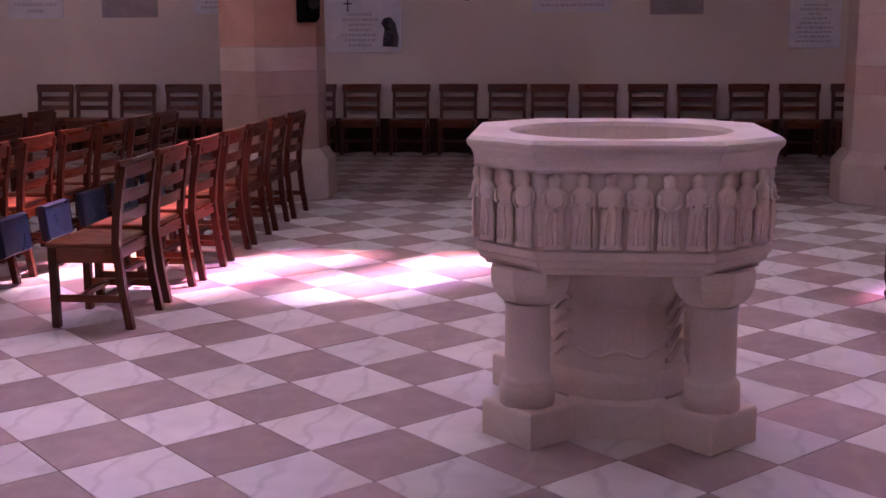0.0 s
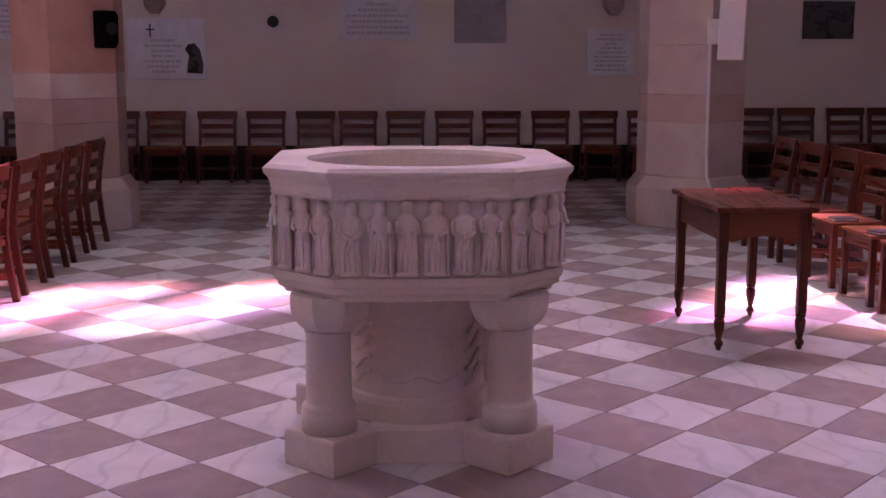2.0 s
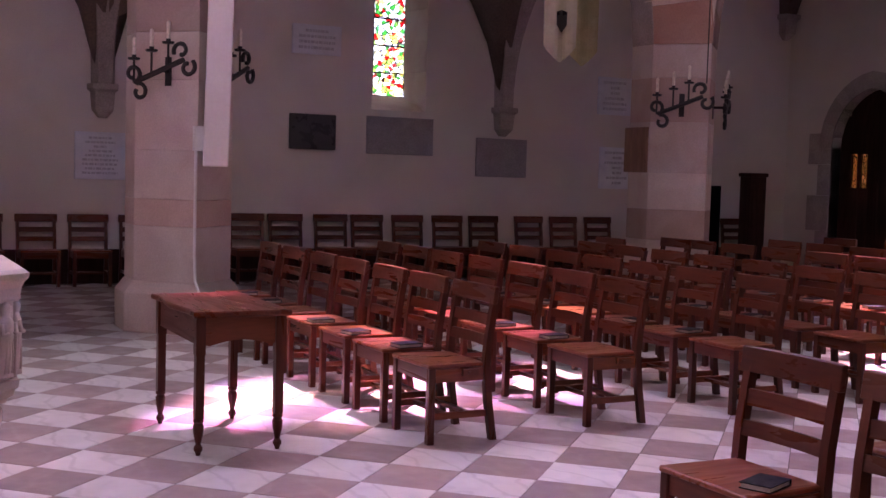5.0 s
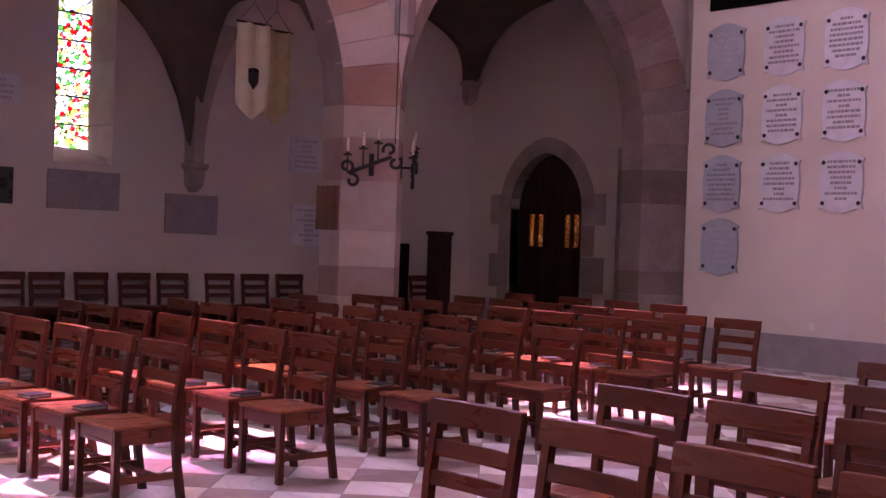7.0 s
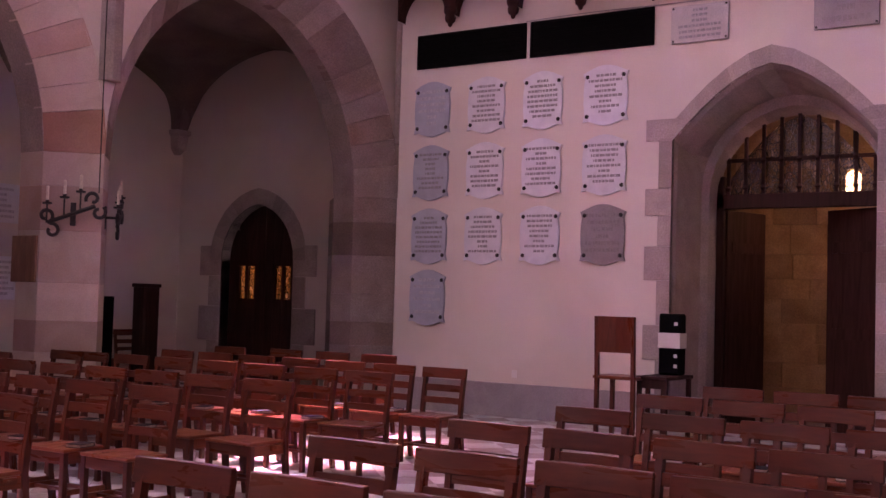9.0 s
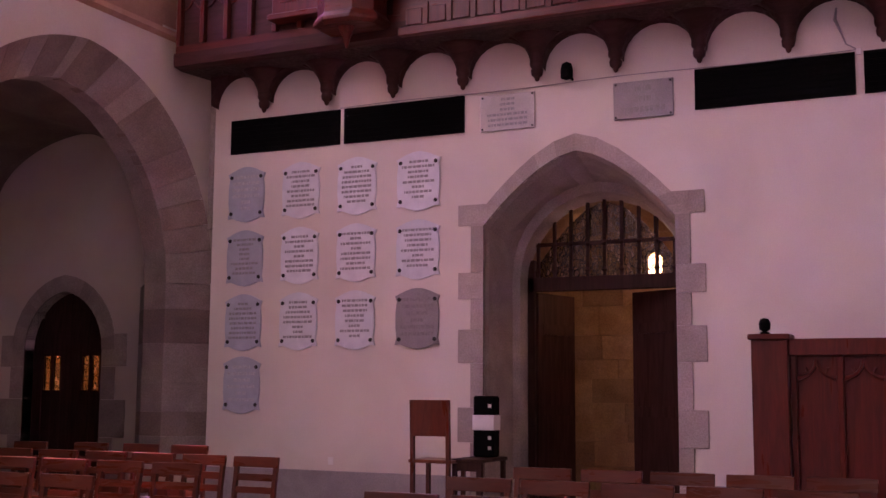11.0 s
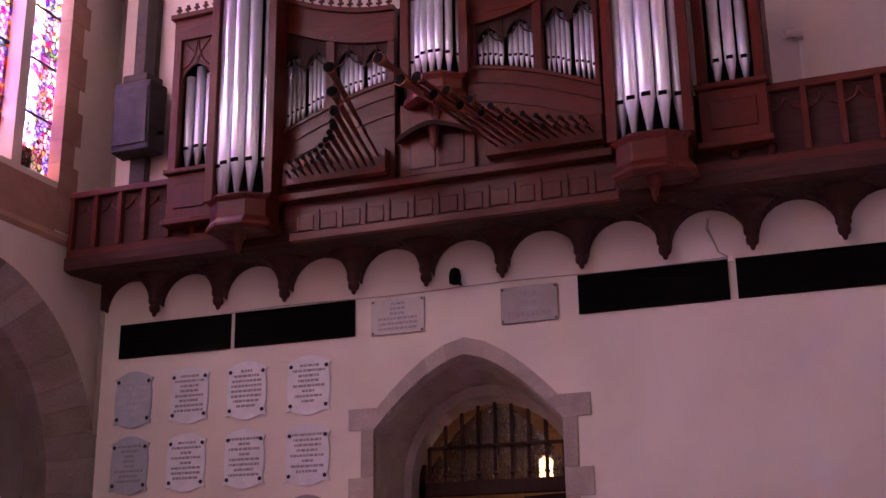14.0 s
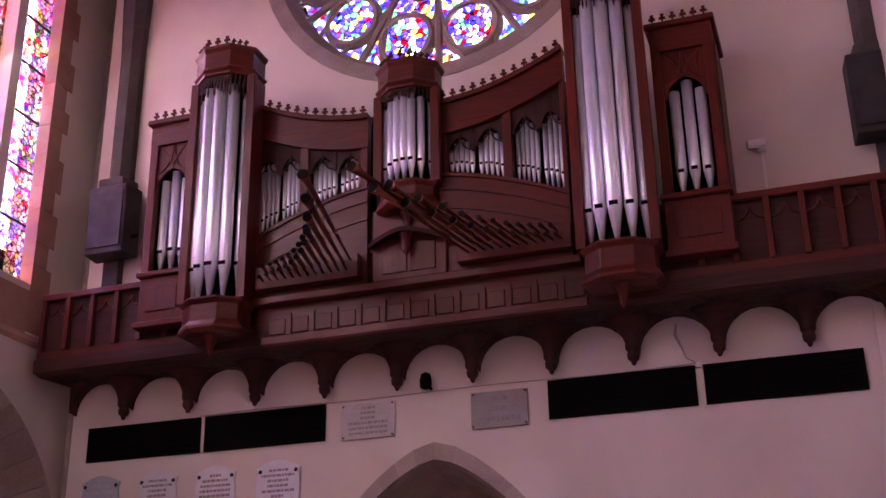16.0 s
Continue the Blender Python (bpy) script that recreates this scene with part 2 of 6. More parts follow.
pipe_metal = mat("pipe_metal", (0.80, 0.83, 0.92), (0.74, 0.78, 0.90), 0.34, 0.55, scale=3, fine=30, bump=0.0, rand=0.1, fineamt=0.03, roughvar=0.04)
copper = mat("polished_copper", (0.30, 0.105, 0.06), (0.22, 0.07, 0.04), 0.33, 0.8, scale=4, fine=30, bump=0.02, rand=0.1, fineamt=0.06)
speaker_grey = mat("speaker_grey", (0.022, 0.02, 0.02), (0.014, 0.012, 0.012), 0.7, scale=4, fine=60, bump=0.1)
iron = mat("black_iron", (0.012, 0.011, 0.012), (0.025, 0.022, 0.022), 0.5, 0.3, scale=20, bump=0.2)
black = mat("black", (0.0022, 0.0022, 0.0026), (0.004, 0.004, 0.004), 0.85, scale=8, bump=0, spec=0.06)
book_black = mat("black_cover", (0.010, 0.011, 0.016), (0.016, 0.016, 0.024), 0.6, scale=20, bump=0.1, rand=0.3, spec=0.15)
paper = mat("page_edges", (0.6, 0.56, 0.5), (0.48, 0.45, 0.4), 0.7, scale=20, bump=0)
blue_vinyl = mat("blue_vinyl", (0.012, 0.026, 0.06), (0.008, 0.017, 0.042), 0.35, scale=8, fine=90, bump=0.1, rand=0.15)
white_mar = mat("white_marble", (0.68, 0.69, 0.73), (0.57, 0.58, 0.63), 0.4, scale=5, fine=60, bump=0.03, rand=0.07, fineamt=0.05)
blue_marble = mat("blue_grey_marble", (0.42, 0.45, 0.53), (0.35, 0.37, 0.44), 0.45, scale=5, fine=60, bump=0.03, rand=0.1, fineamt=0.06)
grey_slab = mat("grey_slab", (0.31, 0.28, 0.29), (0.25, 0.22, 0.23), 0.45, scale=4, fine=80, bump=0.05, rand=0.12)
pale_slab = mat("pale_slab", (0.47, 0.43, 0.43), (0.40, 0.365, 0.37), 0.45, scale=4, fine=80, bump=0.05)
black_slab = mat("black_slab", (0.02, 0.018, 0.02), (0.03, 0.026, 0.028), 0.3, scale=6, bump=0.03)
slab_ink = mat("slab_lettering", (0.2, 0.18, 0.185), (0.25, 0.225, 0.23), 0.6, scale=30, bump=0)
faint_ink = mat("grey_lettering", (0.38, 0.38, 0.42), (0.48, 0.48, 0.52), 0.6, scale=30, bump=0)
ink = mat("dark_lettering", (0.19, 0.185, 0.2), (0.31, 0.30, 0.32), 0.6, scale=30, bump=0)
white_paint = mat("white_paint", (0.74, 0.72, 0.70), (0.68, 0.66, 0.63), 0.45, scale=3, bump=0.03, fineamt=0.03)
wax = mat("candle_wax", (0.75, 0.70, 0.60), (0.68, 0.62, 0.52), 0.5, scale=20, bump=0)
pale_cloth = mat("pale_cloth", (0.62, 0.57, 0.42), (0.55, 0.49, 0.34), 0.9, scale=6, fine=120, bump=0.1)
banner_cloth = mat("cream_cloth", (0.55, 0.46, 0.25), (0.45, 0.37, 0.19), 0.9, scale=6, fine=120, bump=0.1)
warm_stone = mat("warm_stone", (0.5, 0.36, 0.22), (0.36, 0.24, 0.14), 0.8, scale=2.5, fine=40, bump=0.3, rand=0.2)
clear_pane = stained("leaded_quarries", 22.0, ((0.75, 0.68, 0.5), (0.7, 0.66, 0.55), (0.8, 0.72, 0.56)), 0.1, (1, 1, 0.5))
glass_pink = stained("stained_glass_nave", 13.0, ((0.95, 0.2, 0.6), (0.45, 0.35, 0.95), (1.0, 0.85, 0.3), (0.35, 0.7, 0.4), (0.95, 0.25, 0.2), (0.95, 0.6, 0.9), (0.55, 0.6, 1.0), (1.0, 0.8, 0.9)), 0.5, fields=0.68)
glass_border = stained("stained_glass_border", 16.0, ((1.0, 0.75, 0.12), (0.9, 0.15, 0.1), (1.0, 0.85, 0.3), (0.25, 0.2, 0.8)), 0.1)
glass_rose = stained("stained_glass_rose", 12.0, ((0.15, 0.15, 0.75), (0.85, 0.08, 0.1), (0.35, 0.25, 0.85), (0.2, 0.55, 0.3), (0.95, 0.7, 0.2), (0.25, 0.2, 0.75)), 0.34, clear=0.7)
glass_aisle = stained("stained_glass_aisle", 17.0, ((0.75, 0.06, 0.05), (0.1, 0.5, 0.15), (1.0, 0.85, 0.3), (1.0, 0.9, 0.55), (0.5, 0.7, 0.25), (1.0, 0.95, 0.7)), 0.42, clear=0.36)


# ---- mesh helpers ----
def bx(bm, x0, x1, y0, y1, z0, z1):
    vs = [bm.verts.new((x, y, z)) for z in (z0, z1) for x, y in ((x0, y0), (x1, y0), (x1, y1), (x0, y1))]
    for f in ((3, 2, 1, 0), (4, 5, 6, 7), (0, 1, 5, 4), (1, 2, 6, 5), (2, 3, 7, 6), (3, 0, 4, 7)):
        bm.faces.new([vs[i] for i in f])


def loft(bm, rings, cap=True):
    """Joins rings of equally many points into a skin."""
    vs = [[bm.verts.new(p) for p in r] for r in rings]
    n = len(vs[0])
    for a, b in zip(vs, vs[1:]):
        for i in range(n):
            bm.faces.new((a[i], a[(i + 1) % n], b[(i + 1) % n], b[i]))
    if cap:
        bm.faces.new(list(reversed(vs[0])))
        bm.faces.new(vs[-1])


def post(bm, pts, wx, wy):
    """An upright bar of rectangular section through the points."""
    loft(bm, [[(x - wx / 2, y - wy / 2, z), (x + wx / 2, y - wy / 2, z), (x + wx / 2, y + wy / 2, z), (x - wx / 2, y + wy / 2, z)] for x, y, z in pts])


def ring(n, r, z, cx=0.0, cy=0.0, turn=0.0):
    return [(cx + r * math.cos(turn + 2 * math.pi * i / n), cy + r * math.sin(turn + 2 * math.pi * i / n), z) for i in range(n)]


def lathe(bm, prof, n=16, cx=0.0, cy=0.0, turn=0.0):
    loft(bm, [ring(n, r, z, cx, cy, turn) for r, z in prof])


def tube(bm, pts, r, n=6):
    """A round bar along points; r: one radius or one for each point."""
    pts = [Vector(p) for p in pts]
    rings = []
    for i, p in enumerate(pts):
        d = (pts[min(i + 1, len(pts) - 1)] - pts[max(i - 1, 0)]).normalized()
        a = d.orthogonal().normalized() if i == 0 else (a - a.dot(d) * d).normalized()
        b = d.cross(a)
        rr = r[i] if isinstance(r, (list, tuple)) else r
        rings.append([tuple(p + rr * (math.cos(2 * math.pi * k / n) * a + math.sin(2 * math.pi * k / n) * b)) for k in range(n)])
    loft(bm, rings)


def part(name, bm, material, parent=None, label="", bevel=0.0, smooth=False, weld=False):
    if bevel:
        bmesh.ops.bevel(bm, geom=bm.edges[:], offset=bevel, segments=1, affect="EDGES")
    bmesh.ops.recalc_face_normals(bm, faces=bm.faces[:])
    if smooth:
        for f in bm.faces:
            f.smooth = len(f.verts) <= 4
    if weld:
        bmesh.ops.remove_doubles(bm, verts=bm.verts[:], dist=1e-4)
    me = bpy.data.meshes.new(name)
    bm.to_mesh(me)
    bm.free()
    me.materials.append(material)
    ob = new(name, me)
    if parent is not None:
        ob.parent = parent
    if label:
        ob["label"] = label
    return ob


def box(name, material, *b, parent=None, bevel=0.0, label=""):
    bm = bmesh.new()
    bx(bm, *b)
    return part(name, bm, material, parent, label, bevel)


def share(name, me, material, parent, m):
    """One more piece on a mesh that already exists."""
    ob = new(name, me)
    ob.parent = parent
    ob.matrix_basis = m
    return ob


def empty(name, x=0, y=0, z=0, rz=0):
    ob = new(name)
    ob.matrix_world = pose(x, y, z, 0, 0, rz)
    return ob


def structure(ob, label):
    return tagged(ob, label, "", "", "structure")


# A pointed arch with half-span s that springs at z and rises by r: the height over u from its middle.
def arch_z(u, s, z, r):
    if r < s:  # a low arch, slightly pointed
        return z + r * (1 - min(1.0, abs(u) / s) ** 1.6)
    R = (r * r + s * s) / (2 * s)
    v = R * R - (abs(u) + R - s) ** 2
    return z + math.sqrt(max(v, 0.0))


def pierced(bm, axis, u0, u1, z0, z1, a0, a1, holes, n=10):
    """A wall from u0 to u1 and z0 to z1, between a0 and a1 across, with openings (middle, half-span, sill, spring, rise)."""
    cuts = {u0, u1}
    for c, s, *_ in holes:
        cuts |= {max(u0, min(u1, c - s * math.cos(math.pi * k / (2 * n)))) for k in range(2 * n + 1)} | {max(u0, min(u1, c + s * math.cos(math.pi * k / (2 * n)))) for k in range(2 * n + 1)}
    cuts = sorted(round(c, 5) for c in cuts)
    cuts = [c for i, c in enumerate(cuts) if i == 0 or c - cuts[i - 1] > 1e-4]
    for ua, ub in zip(cuts, cuts[1:]):
        mid = (ua + ub) / 2
        voids = sorted(((h[2], h) for h in holes if abs(mid - h[0]) < h[1]), key=lambda v: v[0])
        low = (z0, z0)
        pieces = []
        for sill, (c, s, zs, zp, r) in voids:
            pieces.append((low, (zs, zs)))
            low = (arch_z(ua - c, s, zp, r), arch_z(ub - c, s, zp, r))
        pieces.append((low, (z1, z1)))
        for (la, lb), (ha, hb) in pieces:
            if ha - la < 1e-4 and hb - lb < 1e-4:
                continue
            P = [(ua, a0, la), (ub, a0, lb), (ub, a1, lb), (ua, a1, la), (ua, a0, ha), (ub, a0, hb), (ub, a1, hb), (ua, a1, ha)]
            vs = [bm.verts.new((u, a, z) if axis == "x" else (a, u, z)) for u, a, z in P]
            for f in ((3, 2, 1, 0), (4, 5, 6, 7), (0, 1, 5, 4), (1, 2, 6, 5), (2, 3, 7, 6), (3, 0, 4, 7)):
                bm.faces.new([vs[i] for i in f])


def slab(bm, outline, axis, a0, a1):
    """A flat piece with that outline of (u, z), from a0 to a1 across."""
    put = (lambda u, a, z: (u, a, z)) if axis == "x" else (lambda u, a, z: (a, u, z))
    loft(bm, [[put(u, a0, z) for u, z in outline], [put(u, a1, z) for u, z in outline]])


def outline_arch(c, s, sill, spring, rise, n=12):
    return [(c - s, sill), (c + s, sill)] + [(c + s * math.cos(math.pi * k / n), arch_z(s * math.cos(math.pi * k / n), s, spring, rise)) for k in range(n + 1)]


# ---- the building ----
NAVE_Y, CORE_Y, CORE_B, AISLE_Y, WEST_X, END_X = 10.49, 10.95, 11.35, 15.5, 13.9, 14.75
COLS = (-8.6, -2.79, 3.02, 8.86, 14.42)
BAYS = [((a + b) / 2, (b - a) / 2) for a, b in zip(COLS, COLS[1:])]
SPRING, RISE = 3.08, 2.98
WIN_Z, WIN_SPRING, WIN_RISE, LIGHT = 7.4, 12.4, 0.9, 0.475

# nave wall over the arcade: face, core and window lights
wall_nave = structure(new("wall_nave"), "white plaster nave wall over pointed stone arches")
holes_out, holes_in, lights = [], [], []
for c, s in BAYS:
    R = (RISE**2 + s**2) / (2 * s)
    ri = R - 0.465
    holes_out.append((c, s - 0.001, -0.1, SPRING, RISE))
    holes_in.append((c, s - 0.465, -0.1, SPRING, math.sqrt(ri * ri - (R - s) ** 2)))
    w = [(c + k * 1.14, LIGHT, WIN_Z, WIN_SPRING + (0.5 if k == 0 else 0), WIN_RISE) for k in (-1, 0, 1)]
    lights += w
    holes_out += w
    holes_in.append((c, 1.85, WIN_Z - 0.3, WIN_SPRING + 0.8, 2.1))
bm = bmesh.new()
pierced(bm, "x", COLS[0], END_X, SPRING, 16.0, NAVE_Y, CORE_Y, holes_out, 9)
part("plaster_face", bm, plaster, wall_nave, weld=True)
bm = bmesh.new()
pierced(bm, "x", COLS[0], END_X, SPRING, 16.0, CORE_Y, CORE_B, holes_in, 8)
part("core", bm, grey_stone, wall_nave, weld=True)

# voussoirs of the splayed arches, alternating pale and red
rng = random.Random(4)
for c, s in BAYS:
    R = (RISE**2 + s**2) / (2 * s)
    top = math.acos((R - s) / R)
    for side in (-1, 1):
        cx = c + side * (s - R)
        a = 0.0
        while a < top - 0.02:
            b = min(top, a + rng.uniform(0.10, 0.17))
            if top - b < 0.05:
                b = top
            bm = bmesh.new()
            P = lambda r, t, y: (cx + side * r * math.cos(t), y, SPRING + r * math.sin(t))
            g = 0.0015
            tri = lambda t: [P(R + 0.004, t, NAVE_Y - 0.012), P(R - 0.465, t, CORE_Y - 0.004), P(R - 0.465, t, CORE_Y + 0.14), P(R + 0.004, t, CORE_Y - 0.02)]
            loft(bm, [tri(a + g), tri((a + b) / 2), tri(b - g)])
            part("voussoir", bm, rng.choice((pink_stone, pale_stone, grey_stone, pink_stone, red_stone, pink_stone) if c < 10 else (grey_stone, brown_stone, brown_stone, grey_stone)), wall_nave)
            a = b

# string course under the windows
bm = bmesh.new()
loft(bm, [[(x, NAVE_Y - 0.09, 6.55), (x, NAVE_Y + 0.02, 6.5), (x, NAVE_Y + 0.02, 6.66), (x, NAVE_Y - 0.06, 6.64)] for x in (COLS[0], 14.1)])
structure(part("trim", bm, red_stone), "moulded reddish stone string course on the nave wall")
# stone jambs round the last window
bm = bmesh.new()
zz = 6.7
k = 0
while zz < 12.4:
    d = rng.uniform(0.35, 0.55)
    w = 0.32 if k % 2 else 0.2
    bx(bm, 13.1, 13.1 + w + 0.1, NAVE_Y - 0.012, NAVE_Y + 0.2, zz, zz + d - 0.006)
    zz += d
    k += 1
structure(part("window_surround", bm, red_stone), "uneven reddish and grey stone blocks beside the tall window")
box("sill_stone", red_stone, 9.7, 13.1, NAVE_Y - 0.01, NAVE_Y + 0.4, 6.66, 7.3, parent=None)
bpy.data.objects["sill_stone"].name = "window_sill"
structure(bpy.data.objects["window_sill"], "reddish stone below the stained-glass window")

# dark timber dado along the aisle wall; its colour also paints the chairs' shade
structure(box("baseboard", dark_wood, -12.0, 11.3, AISLE_Y - 0.045, AISLE_Y - 0.001, 0, 0.44, bevel=0.006), "dark stained timber dado along the aisle wall, also standing for the shade below the seats")

# stained glass of the nave windows
for k, (c, s, zs, zp, r) in enumerate(lights):
    bm = bmesh.new()
    slab(bm, outline_arch(c, s - 0.003, zs, zp, r), "x", 10.75, 10.762)
    win = structure(part("window_%d" % (k + 1), bm, glass_pink), "tall pointed window light of pink, blue and gold stained glass")
    bm = bmesh.new()
    for z in (8.35, 9.2, 10.05, 10.9, 11.7):
        bx(bm, c - s + 0.004, c + s - 0.004, 10.72, 10.745, z, z + 0.03)
    part("saddle_bar", bm, iron, win)
    for side in (-1, 1):
        xa, xb = sorted((c + side * (s - 0.004), c + side * (s - 0.06)))
        box("border", glass_border, xa, xb, 10.732, 10.742, zs + 0.06, zp, parent=win, label="yellow and red border glass")
    box("border", glass_border, c - s + 0.004, c + s - 0.004, 10.732, 10.742, zs + 0.002, zs + 0.058, parent=win, label="yellow and red border glass")


# columns: squares set cornerwise, with the two corners towards the arches cut off
def col_ring(x, h, c, z, y=11.15):
    d = h - c
    return [(x, y - h, z), (x + c, y - d, z), (x + c, y + d, z), (x, y + h, z), (x - c, y + d, z), (x - c, y - d, z)]


COURSES = {
    -2.79: ((0.47, 0.98, "k"), (0.98, 1.2, "k"), (1.2, 1.42, "p"), (1.42, 2.2, "r"), (2.2, 2.7, "r"), (2.7, 3.08, "p")),
    3.02: ((0.47, 0.98, "p"), (0.98, 1.23, "k"), (1.23, 1.68, "p"), (1.68, 2.32, "p"), (2.32, 2.75, "p"), (2.75, 3.08, "k")),
    8.86: ((0.47, 0.85, "p"), (0.85, 1.2, "k"), (1.2, 1.62, "p"), (1.62, 2.2, "p"), (2.2, 2.7, "k"), (2.7, 3.08, "p")),
}
for x in COLS:
    col = structure(new("column"), "column of pale pink and reddish stone courses on a chamfered base")
    bm = bmesh.new()
    loft(bm, [col_ring(x, 0.76, 0.55, 0), col_ring(x, 0.76, 0.55, 0.36), col_ring(x, 0.665, 0.47, 0.47)])
    part("base", bm, pale_stone, col, bevel=0.006)
    for z0, z1, tone in COURSES.get(x, COURSES[8.86]):
        bm = bmesh.new()
        loft(bm, [col_ring(x, 0.658, 0.463, z0 + 0.001), col_ring(x, 0.658, 0.463, z1 - 0.001)])
        part("stone", bm, {"p": pale_stone, "r": red_stone, "k": pink_stone}[tone] if x < 14 else (grey_stone if tone == "p" else brown_stone), col, bevel=0.004)
    # slender shaft on the nave face over the column
    bm = bmesh.new()
    loft(bm, [ring(8, 0.14, 3.9, x, NAVE_Y - 0.02, 0.39), ring(8, 0.14, 12.5, x, NAVE_Y - 0.02, 0.39)])
    structure(part("wall_shaft", bm, grey_stone), "slender grey stone shaft on the nave wall")

# aisle wall with lancet windows
LANCETS = (-5.95, -1.4, 1.42, 7.32, 11.85)
wall_north = structure(new("wall_north"), "plain white plaster aisle wall")
bm = bmesh.new()
pierced(bm, "x", -12, 16, 0, 8, AISLE_Y, AISLE_Y + 0.8, [(c, 0.43, 2.43, 5.2, 0.65) for c in LANCETS], 6)
part("plaster_face", bm, plaster, wall_north, weld=True)
for k, c in enumerate(LANCETS):
    bm = bmesh.new()
    slab(bm, outline_arch(c, 0.428, 2.66, 5.2, 0.65), "x", 16.06, 16.072)
    win = structure(part("window_%d" % (k + 21), bm, glass_aisle), "narrow lancet of red, green and gold stained glass")
    bm = bmesh.new()
    loft(bm, [[(x, 15.51, 2.432), (x, 16.2, 2.432), (x, 16.2, 2.68), (x, 16.08, 2.68)] for x in (c - 0.427, c + 0.427)])
    part("sill", bm, pale_stone, win, "sloping pale stone sill")
    bm = bmesh.new()
    bx(bm, c - 0.2, c - 0.185, 16.03, 16.05, 2.67, 5.4)
    for z in (3.0, 3.4, 3.8, 4.2, 4.6, 5.0):
        bx(bm, c - 0.32, c + 0.32, 16.03, 16.05, z, z + 0.02)
    part("saddle_bar", bm, iron, win)
    for side in (-1, 1):
        for k2 in range(6):
            z0, z1 = 2.56 + k2 * 0.46, 2.56 + (k2 + 1) * 0.46 - 0.004
            bm = bmesh.new()
            w = 0.1 + 0.015 * (k2 % 2)
            loft(bm, [[(c + side * 0.4295, 15.503, z), (c + side * 0.4295, 16.055, z), (c + side * (0.4295 - w), 16.055, z), (c + side * (0.4295 - w), 15.98, z)] for z in (z0, z1)])
            part("jamb_stone", bm, pale_stone, win)

# groin vault of the aisle on corbels
def vault(x0, x1, z0=2.5, rise=3.0):
    bm = bmesh.new()
    n = 22
    xs = [x0 + (x1 - x0) * i / n for i in range(n + 1)]
    ys = [11.36 + (AISLE_Y - 0.005 - 11.36) * i / n for i in range(n + 1)]
    xc, hx, yc, hy = (x0 + x1) / 2, (x1 - x0) / 2 - 0.12, (11.36 + AISLE_Y) / 2, (AISLE_Y - 11.36) / 2 - 0.12
    f = lambda u, h: z0 + rise * (arch_z(min(abs(u), h), h, 0, h * 1.15) / (h * 1.15)) ** 0.9
    grid = [[bm.verts.new((x, y, max(f(x - xc, hx), f(y - yc, hy)))) for y in ys] for x in xs]
    for i in range(n):
        for j in range(n):
            bm.faces.new((grid[i][j], grid[i + 1][j], grid[i + 1][j + 1], grid[i][j + 1]))
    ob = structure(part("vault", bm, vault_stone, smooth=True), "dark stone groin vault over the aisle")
    so = ob.modifiers.new("thick", "SOLIDIFY")
    so.thickness, so.offset = 0.1, 0
    return ob


VX = (-8.6, -2.79, 3.13, 9.05, END_X + 0.11)
for a, b in zip(VX, VX[1:]):
    vault(a, b, 2.5 if b < 14 else 4.3, 3.0 if b < 14 else 1.45)
for x, z in ((-8.6, 2.13), (-2.79, 2.13), (3.13, 2.13), (9.05, 2.13), (14.6, 4.0)):
    cor = structure(new("corbel"), "carved grey stone corbel under the vault rib")
    bm = bmesh.new()
    loft(bm, [[(x - w, AISLE_Y + 0.005, zz), (x + w, AISLE_Y + 0.005, zz), (x + w * 0.8, AISLE_Y - d, zz), (x - w * 0.8, AISLE_Y - d, zz)] for w, d, zz in ((0.06, 0.05, z), (0.14, 0.14, z + 0.1), (0.16, 0.16, z + 0.33), (0.2, 0.2, z + 0.36), (0.2, 0.2, z + 0.43))])
    part("block", bm, grey_stone, cor, bevel=0.008)
    bm = bmesh.new()
    h = 2.0 if z < 3 else 0.9
    loft(bm, [[(x - w, AISLE_Y + 0.005, zz), (x + w, AISLE_Y + 0.005, zz), (x + w * 0.6, AISLE_Y - d, zz), (x - w * 0.6, AISLE_Y - d, zz)] for w, d, zz in [(0.15 + 0.45 * (k / 8) ** 2.4, 0.16 + 0.5 * (k / 8) ** 2, z + 0.43 + h * k / 8) for k in range(9)]])
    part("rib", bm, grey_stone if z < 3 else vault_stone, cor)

# west wall with its arched doorway and rose window
DOOR_C, DOOR_S, DOOR_SP, DOOR_R = 4.585, 1.245, 3.64, 0.88
ROSE_Y, ROSE_Z, ROSE_R = 4.54, 12.87, 2.82
wall_west = structure(new("wall_west"), "white plaster west wall under the organ gallery")
bm = bmesh.new()
pierced(bm, "y", -1.4, 10.1, 0, 9.6, WEST_X, WEST_X + 1.3, [(DOOR_C, DOOR_S, -0.1, DOOR_SP, DOOR_R)], 10)
part("plaster_face", bm, plaster, wall_west, weld=True)
bm = bmesh.new()
turns = sorted([2 * math.pi * k / 40 for k in range(40)] + [math.atan2(zc - ROSE_Z, yc - ROSE_Y) % (2 * math.pi) for yc in (10.1, -1.4) for zc in (16.0, 9.6)])
